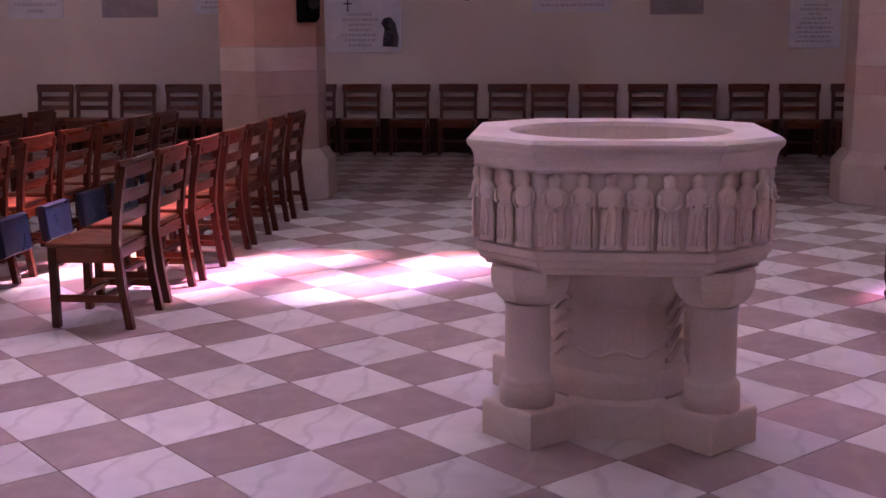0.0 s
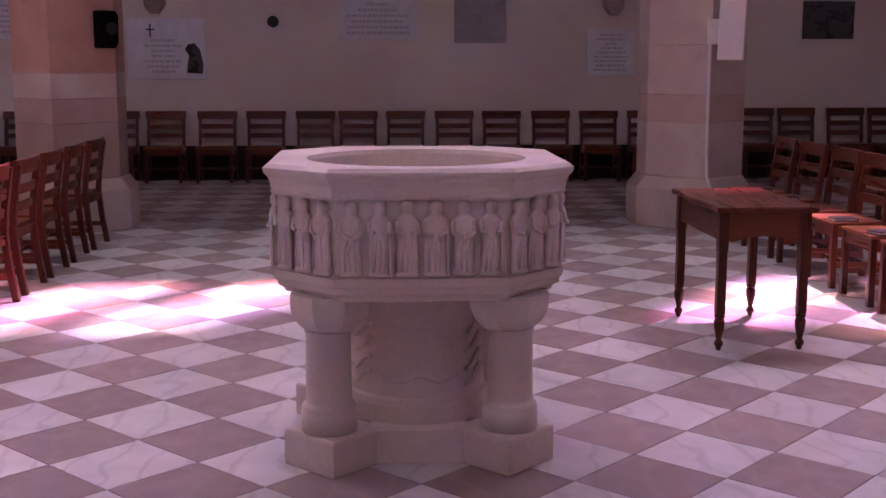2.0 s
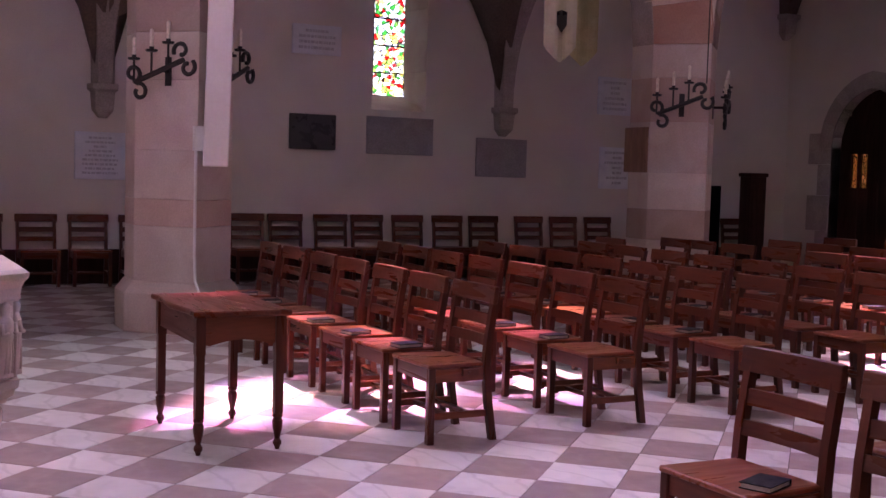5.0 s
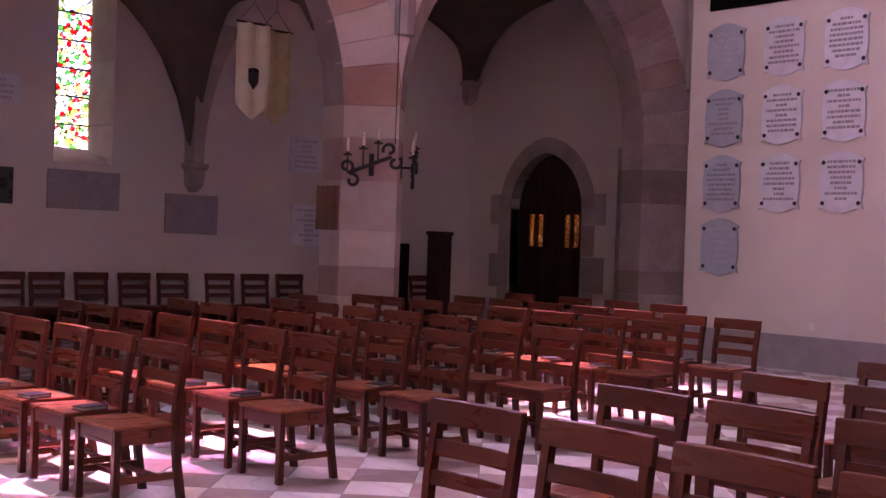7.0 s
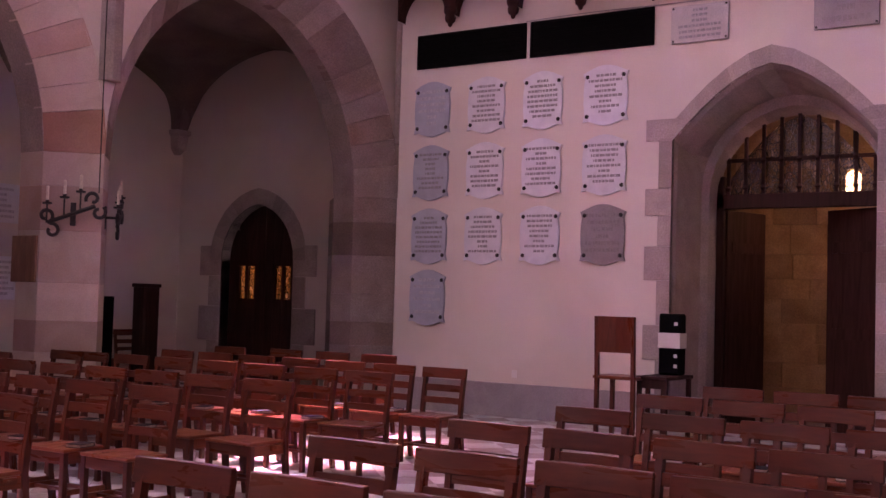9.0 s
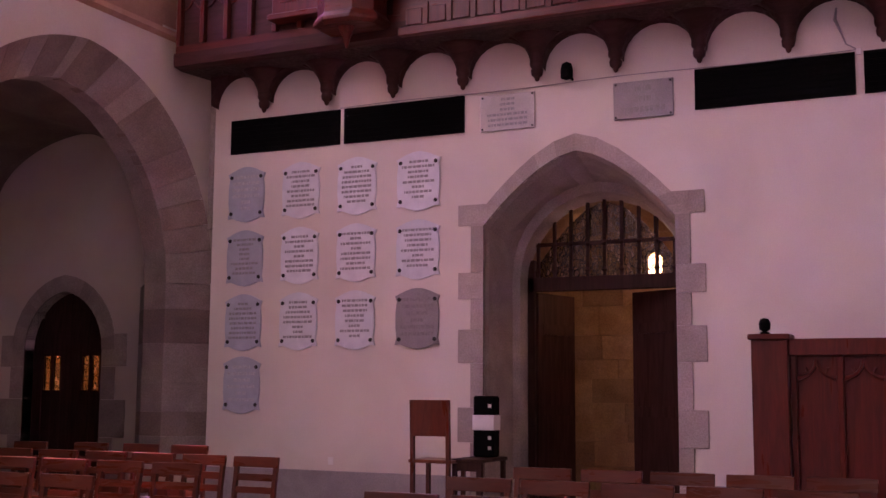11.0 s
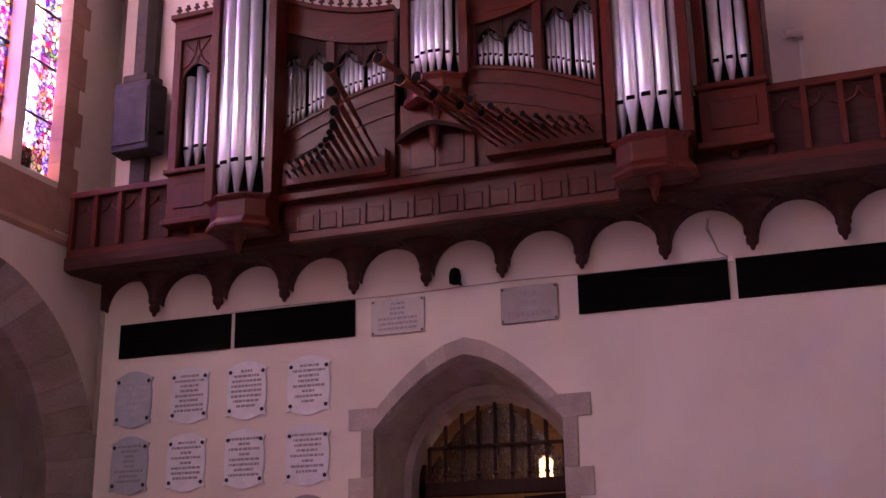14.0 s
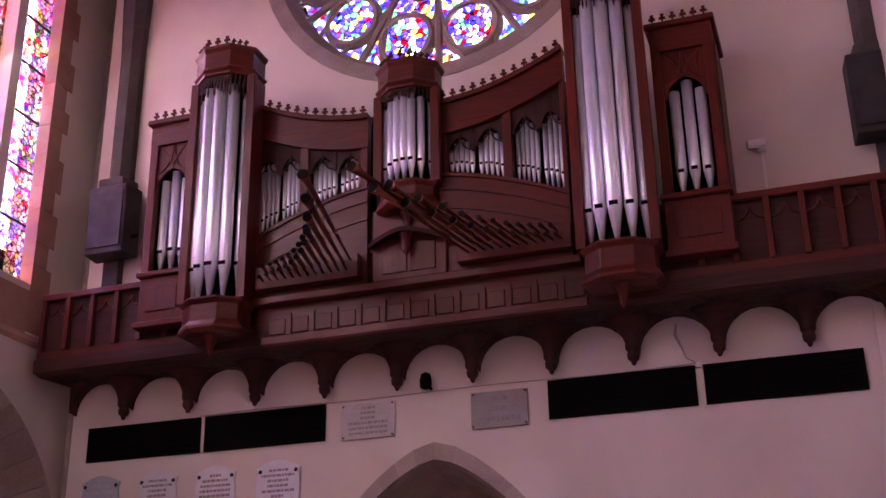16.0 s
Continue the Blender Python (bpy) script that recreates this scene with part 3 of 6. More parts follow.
for a, b in zip(turns, turns[1:] + [turns[0] + 2 * math.pi]):
    def edge(t):
        d = Vector((math.cos(t), math.sin(t)))
        lim = min((10.1 - ROSE_Y if d.x > 0 else ROSE_Y + 1.4) / max(abs(d.x), 1e-6), (16 - ROSE_Z if d.y > 0 else ROSE_Z - 9.6) / max(abs(d.y), 1e-6))
        return d, lim
    (da, la), (db, lb) = edge(a), edge(b)
    P = [(WEST_X + x, ROSE_Y + d.x * r, ROSE_Z + d.y * r) for x in (0, 0.9) for d, r in ((da, ROSE_R), (db, ROSE_R), (db, lb), (da, la))]
    vs = [bm.verts.new(p) for p in P]
    for f in ((0, 1, 2, 3), (4, 7, 6, 5), (0, 4, 5, 1), (2, 6, 7, 3)):
        bm.faces.new([vs[i] for i in f])
for y0, y1 in ((10.02, 10.1), (-1.4, -1.3)):
    bx(bm, WEST_X + 0.002, WEST_X + 0.9, y0, y1, 9.6, 16)
part("plaster_upper", bm, plaster, wall_west, weld=True)
structure(box("wall_recess", plaster, 14.5, 14.85, 10.0, 11.4, 0, 16), "plaster in the recess beside the arcade")
# grey skirting band
for y0, y1 in ((6.0, 10.1), (-1.4, 3.15)):
    structure(box("baseboard", grey_slab, WEST_X - 0.035, WEST_X - 0.001, y0, y1, 0, 0.46, bevel=0.006), "grey painted skirting band")
# corner pilaster edges of the west wall
structure(box("trim", plaster, WEST_X - 0.05, WEST_X + 0.1, -0.98, -0.85, 0, 5.9, bevel=0.01), "plaster edge strip")

# rose window
rose = structure(new("rose_window"), "round stained-glass rose window in grey stone tracery")
bm = bmesh.new()
for k in range(48):
    a, b = 2 * math.pi * k / 48, 2 * math.pi * (k + 1) / 48
    prof = lambda t: [(WEST_X + x, ROSE_Y + r * math.cos(t), ROSE_Z + r * math.sin(t)) for r, x in ((2.86, -0.01), (2.62, 0.02), (2.5, 0.2), (2.45, 0.45), (2.82, 0.5))]
    loft(bm, [prof(a), prof(b)], cap=False)
part("ring", bm, grey_stone, rose)
bm = bmesh.new()
bm.faces.new([bm.verts.new((WEST_X + 0.34, ROSE_Y + 2.5 * math.cos(2 * math.pi * k / 48), ROSE_Z + 2.5 * math.sin(2 * math.pi * k / 48))) for k in range(48)])
pane = part("pane", bm, glass_rose, rose)
sol = pane.modifiers.new("thick", "SOLIDIFY")
sol.thickness = 0.012


def tracery_ring(cy, cz, r, w, x0, x1, n=20):
    bm = bmesh.new()
    for k in range(n):
        a, b = 2 * math.pi * k / n, 2 * math.pi * (k + 1) / n
        prof = lambda t: [(x, cy + q * math.cos(t), cz + q * math.sin(t)) for q, x in ((r, x1), (r - w * 0.3, x0), (r + w * 0.3, x0), (r + w, x1))]
        loft(bm, [prof(a), prof(b)], cap=False)
    return bm


for k in range(12):
    t = 2 * math.pi * (k + 0.5) / 12
    part("foil", tracery_ring(ROSE_Y + 1.98 * math.cos(t), ROSE_Z + 1.98 * math.sin(t), 0.40, 0.09, WEST_X + 0.22, WEST_X + 0.33), grey_stone, rose)
    part("foil", tracery_ring(ROSE_Y + 1.05 * math.cos(t), ROSE_Z + 1.05 * math.sin(t), 0.22, 0.05, WEST_X + 0.22, WEST_X + 0.33), grey_stone, rose)
    u = 2 * math.pi * k / 12
    bm = bmesh.new()
    tube(bm, [(WEST_X + 0.28, ROSE_Y + r * math.cos(u), ROSE_Z + r * math.sin(u)) for r in (0.3, 2.5)], 0.06)
    part("spoke", bm, grey_stone, rose)
    for dt in (-0.17, 0.17):
        bm = bmesh.new()
        tube(bm, [(WEST_X + 0.28, ROSE_Y + r * math.cos(u + dt * f), ROSE_Z + r * math.sin(u + dt * f)) for r, f in ((1.55, 0.1), (2.0, 0.45), (2.5, 0.9))], 0.035)
        part("spoke", bm, grey_stone, rose)

# stone surround of the doorway, splayed inwards
doorway = structure(new("door_surround"), "grey stone quoins and pointed arch round the deep church doorway")
bm = bmesh.new()
n = 16
Ro = [(DOOR_C + (DOOR_S + 0.2) * math.cos(math.pi * k / n), arch_z((DOOR_S + 0.2) * math.cos(math.pi * k / n), DOOR_S + 0.2, DOOR_SP, DOOR_R + 0.22)) for k in range(n + 1)]
Ri = [(DOOR_C + DOOR_S * math.cos(math.pi * k / n), arch_z(DOOR_S * math.cos(math.pi * k / n), DOOR_S, DOOR_SP, DOOR_R)) for k in range(n + 1)]
for k in range(n):
    bm = bmesh.new()
    q = [Ro[k], Ro[k + 1], Ri[k + 1], Ri[k]]
    slab(bm, q, "y", WEST_X - 0.02, WEST_X + 0.06)
    part("voussoir", bm, grey_stone, doorway)
for side in (-1, 1):
    for z0, z1, w in ((0.0, 0.42, 0.355), (0.42, 0.88, 0.18), (0.88, 1.32, 0.355), (1.32, 1.88, 0.18), (1.88, 2.31, 0.355), (2.31, 2.7, 0.18), (2.7, 3.04, 0.355), (3.04, 3.65, 0.18), (3.65, 3.92, 0.355)):
        inner = DOOR_S if z1 < 3.7 else DOOR_S - 0.04
        y0, y1 = DOOR_C + side * inner, DOOR_C + side * (DOOR_S + w)
        if z1 > 3.7:
            bm = bmesh.new()
            lo, hi = DOOR_C + side * (DOOR_S + 0.185), DOOR_C + side * 1.2
            slab(bm, [(lo, z0), (y1, z0), (y1, z1), (hi, z1)], "y", WEST_X - 0.022, WEST_X + 0.05)
            part("quoin", bm, grey_stone, doorway)
        else:
            box("quoin", grey_stone, WEST_X - 0.018, WEST_X + 0.05, min(y0, y1), max(y0, y1), z0 + 0.002, z1 - 0.002, parent=doorway, bevel=0.004)
# the splay: reveals narrowing to the inner frame
IN_S, IN_SP, IN_R, IN_X = 1.09, 2.96, 1.11, WEST_X + 1.2
bm = bmesh.new()
def door_line(s, sp, r, x):
    return [(x, DOOR_C + s, 0)] + [(x, DOOR_C + s * math.cos(math.pi * k / n), arch_z(s * math.cos(math.pi * k / n), s, sp, r)) for k in range(n + 1)] + [(x, DOOR_C - s, 0)]
lines = [door_line(DOOR_S - 0.004, DOOR_SP, DOOR_R - 0.004, WEST_X + 0.03), door_line(DOOR_S - 0.03, DOOR_SP - 0.03, DOOR_R - 0.02, WEST_X + 0.1), door_line(DOOR_S - 0.05, DOOR_SP - 0.14, DOOR_R - 0.03, WEST_X + 0.55), door_line(IN_S + 0.1, IN_SP + 0.1, IN_R + 0.1, WEST_X + 0.85), door_line(IN_S + 0.02, IN_SP + 0.05, IN_R + 0.03, WEST_X + 0.92), door_line(IN_S, IN_SP, IN_R, IN_X)]
vv = [[bm.verts.new(p) for p in l] for l in lines]
for a, b in zip(vv, vv[1:]):
    for i in range(len(a) - 1):
        bm.faces.new((a[i], a[i + 1], b[i + 1], b[i]))
part("reveal", bm, grey_stone, doorway)
# timber frame, transom and glazed tympanum, open doors
door_1 = structure(new("door_1"), "dark timber double doors standing open under a leaded fanlight")
box("transom", dark_wood, IN_X - 0.06, IN_X + 0.06, DOOR_C - IN_S, DOOR_C + IN_S, 2.87, 3.06, parent=door_1, bevel=0.008)
for side in (-1, 1):
    y = DOOR_C + side * (IN_S - 0.05)
    box("jamb", dark_wood, IN_X - 0.06, IN_X + 0.06, y - 0.05, y + 0.05, 0, 3.3, parent=door_1, bevel=0.006)
bm = bmesh.new()
slab(bm, outline_arch(DOOR_C, IN_S - 0.02, 3.06, max(3.06, IN_SP), IN_R - 0.1), "y", IN_X + 0.0, IN_X + 0.012)
part("pane", bm, clear_pane, door_1, "leaded clear glass")
for k in range(-4, 5):
    y = DOOR_C + k * 0.235
    top = arch_z(y - DOOR_C, IN_S, IN_SP, IN_R) + 0.01
    bm = bmesh.new()
    bx(bm, IN_X - 0.05, IN_X - 0.01, y - 0.022, y + 0.022, 3.06, top)
    for zc in (3.14, 3.5):
        lathe(bm, [(0.0, zc - 0.06), (0.045, zc), (0.0, zc + 0.06)], 6, IN_X - 0.04, y)
    part("mullion", bm, dark_wood, door_1)
box("glazing_bar", dark_wood, IN_X - 0.045, IN_X - 0.015, DOOR_C - IN_S + 0.1, DOOR_C + IN_S - 0.1, 3.48, 3.53, parent=door_1)
for side, ang in ((1, 74), (-1, 30)):
    leaf = empty("leaf", IN_X + 0.02, DOOR_C + side * (IN_S - 0.1), 0, 0)
    leaf.parent = door_1
    a = radians(ang)
    bm = bmesh.new()
    w = 0.86
    d = Vector((math.sin(a), -side * math.cos(a), 0))
    nrm = Vector((d.y, -d.x, 0)) * 0.03
    P0 = [(-nrm), nrm, d * w + nrm, d * w - nrm]
    loft(bm, [[(p.x, p.y, 0.01) for p in P0], [(p.x, p.y, 2.86) for p in P0]])
    part("door_panel", bm, dark_wood, leaf, bevel=0.006)
    bm = bmesh.new()
    for z in (0.2, 1.2, 2.3):
        P1 = [d * 0.1 - nrm * 1.4, d * 0.1 + nrm * 1.4, d * (w - 0.1) + nrm * 1.4, d * (w - 0.1) - nrm * 1.4]
        loft(bm, [[(p.x, p.y, z) for p in P1], [(p.x, p.y, z + 0.14) for p in P1]])
    part("rail", bm, dark_wood, leaf)
# porch behind the doorway
structure(box("porch_floor", tile_d, 14.8, 19, 2, 7.4, -0.1, 0.0), "dark porch floor")
structure(box("porch_ceiling", dark_wood, 14.8, 19, 2, 7.4, 4.6, 4.75), "dark porch ceiling")
porch = structure(new("wall_porch"), "warm-lit rough stone wall of the porch")
rng = random.Random(9)
for (x0, x1, y0, y1, ax) in ((18.0, 18.2, 2.0, 7.4, "y"), (14.8, 18.0, 7.2, 7.4, "x"), (14.8, 18.0, 2.0, 2.2, "x")):
    z = 0.0
    while z < 4.6:
        h = rng.choice((0.3, 0.38, 0.46))
        u0, u1 = (y0, y1) if ax == "y" else (x0, x1)
        u = u0
        while u < u1 - 0.01:
            w = min(rng.uniform(0.5, 0.95), u1 - u)
            o = rng.uniform(0, 0.02)
            b4 = (x0 - o, x1, u, u + w - 0.012) if ax == "y" else (u, u + w - 0.012, y0 - o, y1 + o)
            box("stone", warm_stone, *b4, z, min(z + h, 4.6) - 0.01, parent=porch)
            u += w
        z += h
# Backing slabs added so no sky shows through the gaps between stones.
structure(box("porch_back", warm_stone, 18.21, 18.4, 1.8, 7.6, -0.1, 4.8), "backing added behind the porch stones to keep the sky out")
structure(box("porch_side", warm_stone, 14.8, 18.3, 7.41, 7.6, -0.1, 4.8), "backing added behind the porch stones to keep the sky out")
structure(box("porch_side", warm_stone, 14.8, 18.3, 1.8, 1.99, -0.1, 4.8), "backing added behind the porch stones to keep the sky out")
lantern = tagged(new("porch_lantern"), "small brightly lit glass lantern hanging in the porch", "lantern")
glow = bpy.data.materials.new("lamp_glow")
glow.use_nodes = True
glow.node_tree.nodes["Principled BSDF"].inputs["Emission Color"].default_value = (1.0, 0.72, 0.4, 1)
glow.node_tree.nodes["Principled BSDF"].inputs["Emission Strength"].default_value = 0.4
bm = bmesh.new()
lathe(bm, [(0.03, 3.04), (0.09, 3.07), (0.1, 3.33), (0.04, 3.38)], 8, 15.6, 4.05)
part("glass", bm, glow, lantern, "glowing warm glass", smooth=True)
bm = bmesh.new()
lathe(bm, [(0.12, 3.390), (0.05, 3.44), (0.012, 3.47), (0.012, 4.6)], 8, 15.6, 4.05)
part("hanger", bm, iron, lantern)
lamp("porch_lamp", "POINT", Matrix.Translation((16.3, 4.3, 3.4)), PORCH_W, (1.0, 0.55, 0.22), radius=0.12)

# end wall of the aisle with its small arched door
wall_end = structure(new("wall_end"), "plaster end wall of the aisle")
D2, D2S = 13.62, 0.82
bm = bmesh.new()
pierced(bm, "y", CORE_B, AISLE_Y, 0, 8, END_X, END_X + 0.5, [(D2, D2S, -0.1, 2.15, 0.95)], 8)
part("plaster_face", bm, plaster, wall_end, weld=True)
surround = structure(new("door_surround"), "grey stone surround of the small arched door")
for k in range(n):
    Ro = [(D2 + (D2S + 0.27) * math.cos(math.pi * j / n), arch_z((D2S + 0.27) * math.cos(math.pi * j / n), D2S + 0.27, 2.15, 1.22)) for j in (k, k + 1)]
    Ri = [(D2 + D2S * math.cos(math.pi * j / n), arch_z(D2S * math.cos(math.pi * j / n), D2S, 2.15, 0.95)) for j in (k + 1, k)]
    bm = bmesh.new()
    slab(bm, Ro + Ri, "y", END_X - 0.025, END_X + 0.25)
    part("voussoir", bm, grey_stone, surround)
for side in (-1, 1):
    z = 0.0
    for k, h in enumerate((0.36, 0.41, 0.59, 0.52, 0.52)):
        w = 0.5 if k % 2 == 0 else 0.28
        y0, y1 = D2 + side * D2S, D2 + side * (D2S + w)
        box("quoin", grey_stone, END_X - 0.022, END_X + 0.25, min(y0, y1), max(y0, y1), z + 0.003, z + h - 0.003, parent=surround, bevel=0.004)
        z += h
door_2 = structure(new("door_2"), "dark timber arched door with narrow glazed slits")
for j in range(8):
    y0 = D2 - D2S + j * D2S * 2 / 8
    top = arch_z(y0 + D2S / 8 - D2, D2S, 2.15, 0.95)
    if j in (1, 2, 5, 6):
        box("plank", dark_wood, END_X + 0.2, END_X + 0.25, y0 + 0.003, y0 + D2S / 4 - 0.003, 0, 1.5, parent=door_2)
        box("plank", dark_wood, END_X + 0.2, END_X + 0.25, y0 + 0.003, y0 + D2S / 4 - 0.003, 2.06, top + 0.1, parent=door_2)
        box("pane", clear_pane, END_X + 0.22, END_X + 0.23, y0 + 0.03, y0 + D2S / 4 - 0.03, 1.5, 2.06, parent=door_2, label="small clear glass slit")
        box("muntin", dark_wood, END_X + 0.2, END_X + 0.25, y0 + 0.003, y0 + 0.03, 1.5, 2.06, parent=door_2)
        box("muntin", dark_wood, END_X + 0.2, END_X + 0.25, y0 + D2S / 4 - 0.03, y0 + D2S / 4 - 0.003, 1.5, 2.06, parent=door_2)
    else:
        box("plank", dark_wood, END_X + 0.2, END_X + 0.25, y0 + 0.003, y0 + D2S / 4 - 0.003, 0, top + 0.1, parent=door_2)

# Unseen box added behind the door; the black floor stands for its darkness.
structure(box("back_room", black, END_X + 0.502, END_X + 2.5, 11.6, 15.45, -0.1, 0.0), "black floor of the unseen room added behind the small door")
bm = bmesh.new()
bx(bm, END_X + 2.5, END_X + 2.6, 11.5, 15.5, -0.1, 4.0)
bx(bm, END_X + 0.502, END_X + 2.5, 11.45, 11.55, -0.1, 4.0)
bx(bm, END_X + 0.502, END_X + 2.5, 15.45, 15.55, -0.1, 4.0)
bx(bm, END_X + 0.502, END_X + 2.6, 11.45, 15.55, 4.0, 4.1)
structure(part("wall_back_room", bm, warm_stone), "stone walls of the unseen room added behind the small door")
# Added fill that makes the door's glass slits glow; no lamp is seen.
lamp("back_room_lamp", "POINT", Matrix.Translation((END_X + 1.6, 13.6, 3.4)), 2.5, (1.0, 0.7, 0.4), radius=0.15)

# closing walls and roof
structure(box("ceiling", dark_wood, -12.5, 19, -2, 11.4, 16.0, 16.3), "dark timber nave roof")
# Overhang past the wall is added to keep the sun out of the lancets.
structure(box("aisle_roof", dark_wood, -12.5, 15.3, 11.36, 18.1, 8.0, 8.2), "dark lean-to aisle roof with an overhang added against the sun")
bm = bmesh.new()
pierced(bm, "x", -12.5, 14.0, 0, 16, -1.9, -1.4, [(wx, 1.45, 7.5, 11.4, 0.9) for wx in (-5.7, 0.1, 5.9)] + [(c, s - 0.465, -0.1, SPRING, 2.5) for c, s in BAYS[:3]], 5)
structure(part("wall_south", bm, plaster, weld=True), "plain plaster nave wall")
# Unseen south windows; their glass is added to dim the sky light.
for k, wx in enumerate((-5.7, 0.1, 5.9)):
    bm = bmesh.new()
    slab(bm, outline_arch(wx, 1.447, 7.5, 11.4, 0.9), "x", -1.7, -1.69)
    structure(part("window_%d" % (k + 31), bm, glass_aisle), "unseen stained-glass window added in the south nave wall")
# Unseen east wall and south aisle, added dark to cut light bounced northwards.
structure(box("wall_east", vault_stone, -12.5, -12, -6.5, 16, 0, 16), "unseen east wall, dark brown to cut bounced light")
structure(box("wall_south_aisle", vault_stone, -12.5, 14.8, -6.9, -6.5, 0, 6.5), "unseen south aisle wall, dark to cut bounced light")
structure(box("wall_south_end", vault_stone, 14.0, 14.5, -6.5, -1.41, 0, 6.5), "unseen south aisle end, dark to cut bounced light")
structure(box("south_aisle_roof", vault_stone, -12.5, 14.8, -6.9, -1.91, 6.5, 6.7), "unseen south aisle roof, dark to cut bounced light")
structure(box("south_aisle_floor", tile_d, -12.5, 14.8, -6.9, -1.6, -0.1, -0.004), "dark floor of the unseen south aisle")
# ---- font ----
def octo(ap, z, cx=0.19, cy=4.73):
    k = ap * 0.578
    return [(cx + a, cy + b, z) for a, b in ((ap, k), (k, ap), (-k, ap), (-ap, k), (-ap, -k), (-k, -ap), (k, -ap), (ap, -k))]


def make_font():
    cx, cy = 0.19, 4.73
    font = tagged(new("baptismal_font"), "carved pale stone octagonal font with figure frieze on four pillars", "font")
    bm = bmesh.new()
    prof = [(0.48, 0.66), (0.505, 0.667), (0.51, 0.682), (0.53, 0.695), (0.534, 0.715), (0.545, 0.725), (0.548, 0.755), (0.535, 0.764), (0.528, 0.77), (0.527, 1.034), (0.545, 1.038), (0.551, 1.048), (0.549, 1.058), (0.553, 1.085), (0.562, 1.105), (0.574, 1.118), (0.577, 1.128), (0.577, 1.138), (0.56, 1.152)]
    rings = [octo(a, z) for a, z in prof]
    vs = [[bm.verts.new(p) for p in r] for r in rings]
    for a, b in zip(vs, vs[1:]):
        for i in range(8):
            bm.faces.new((a[i], a[(i + 1) % 8], b[(i + 1) % 8], b[i]))
    bm.faces.new(list(reversed(vs[0])))
    # round basin sunk into the octagonal rim
    n = 48
    hole = [bm.verts.new(p) for p in ring(n, 0.435, 1.148, cx, cy, math.pi / 8)]
    top = vs[-1]
    for i in range(8):
        seg = hole[i * 6:i * 6 + 7] if i < 7 else hole[42:] + [hole[0]]
        bm.faces.new([top[i], top[(i + 1) % 8]] + list(reversed(seg)))
    prev = hole
    for r, z in ((0.425, 1.13), (0.42, 1.02), (0.36, 0.92), (0.2, 0.87), (0.05, 0.86)):
        cur = [bm.verts.new(p) for p in ring(n, r, z, cx, cy, math.pi / 8)]
        for i in range(n):
            bm.faces.new((prev[i], prev[(i + 1) % n], cur[(i + 1) % n], cur[i]))
        prev = cur
    bm.faces.new(prev)
    part("bowl", bm, font_stone, font)
    # plain standing shapes of the frieze
    meshes = []
    for v in range(4):
        bm = bmesh.new()
        w = (0.045, 0.048, 0.046, 0.043)[v]
        rings = []
        for z, rx, ry in ((0, 0.9, 0.95), (0.012, 0.92, 0.95), (0.02, 0.84, 0.75), (0.09, 0.86, 0.8), (0.13, 0.78, 0.8), (0.16, 0.84, 0.9), (0.195, 0.98, 0.9), (0.212, 0.94, 0.85), (0.226, 0.74, 0.7), (0.234, 0.46, 0.55), (0.244, 0.42, 0.6), (0.256, 0.5, 0.72), (0.272, 0.5, 0.7), (0.283, 0.36, 0.5), (0.29, 0.12, 0.15)):
            rings.append([(w * rx * math.cos(2 * math.pi * k / 12) * (1 + 0.07 * math.sin(3 * k + v)), w * 0.62 * ry * math.sin(2 * math.pi * k / 12), z) for k in range(12)])
        loft(bm, rings)
        for s in (-1, 1):
            tube(bm, [(s * w * 0.8, -0.012, 0.212), (s * w * 0.84, -0.018, 0.17), (s * w * (0.1 + 0.1 * v), -0.03, 0.15 + 0.008 * v)], 0.0085, 6)
        for q in (-0.5, -0.1, 0.3):
            tube(bm, [(w * q, -w * 0.4, 0.02), (w * (q + 0.08 * v - 0.1), -w * 0.44, 0.09), (w * (q + 0.2) * 0.6, -w * 0.4, 0.15)], 0.005, 5)
        if v % 2:
            tube(bm, [(w * 0.95, -0.012, 0.0), (w * 0.9, -0.016, 0.2)], 0.006, 5)
        me = bpy.data.meshes.new("figure")
        for f in bm.faces:
            f.smooth = True
        bm.to_mesh(me)
        bm.free()
        me.materials.append(font_stone)
        meshes.append(me)
    for side in range(8):
        a = side * math.pi / 4
        num = 6 if side % 2 == 0 else 3
        for k in range(num):
            u = (k - (num - 1) / 2) * 0.1
            d, s = Vector((math.sin(a), -math.cos(a), 0)), Vector((math.cos(a), math.sin(a), 0))
            p = Vector((cx, cy, 0.766)) + d * (0.538 if side % 2 == 0 else 0.6) + s * u
            share("figure", meshes[(k * 3 + side) % 4], None, font, pose(p.x, p.y, p.z, 0, 0, math.degrees(a)) @ Matrix.Diagonal((1, 1, 0.93, 1)))
    # pillars with corbelled heads, drum and plinth
    for sx in (-1, 1):
        for sy in (-1, 1):
            px, py = cx + sx * 0.345, cy + sy * 0.345
            pil = new("pillar")
            pil.parent = font
            bm = bmesh.new()
            lathe(bm, [(0.106, 0.138), (0.106, 0.215), (0.102, 0.222), (0.104, 0.232), (0.1, 0.242), (0.089, 0.25), (0.0875, 0.262), (0.084, 0.52), (0.09, 0.524), (0.09, 0.532)], 24, px, py)
            part("shaft", bm, font_stone, pil, smooth=True)
            bm = bmesh.new()
            t = math.atan2(sy, sx)
            rr = []
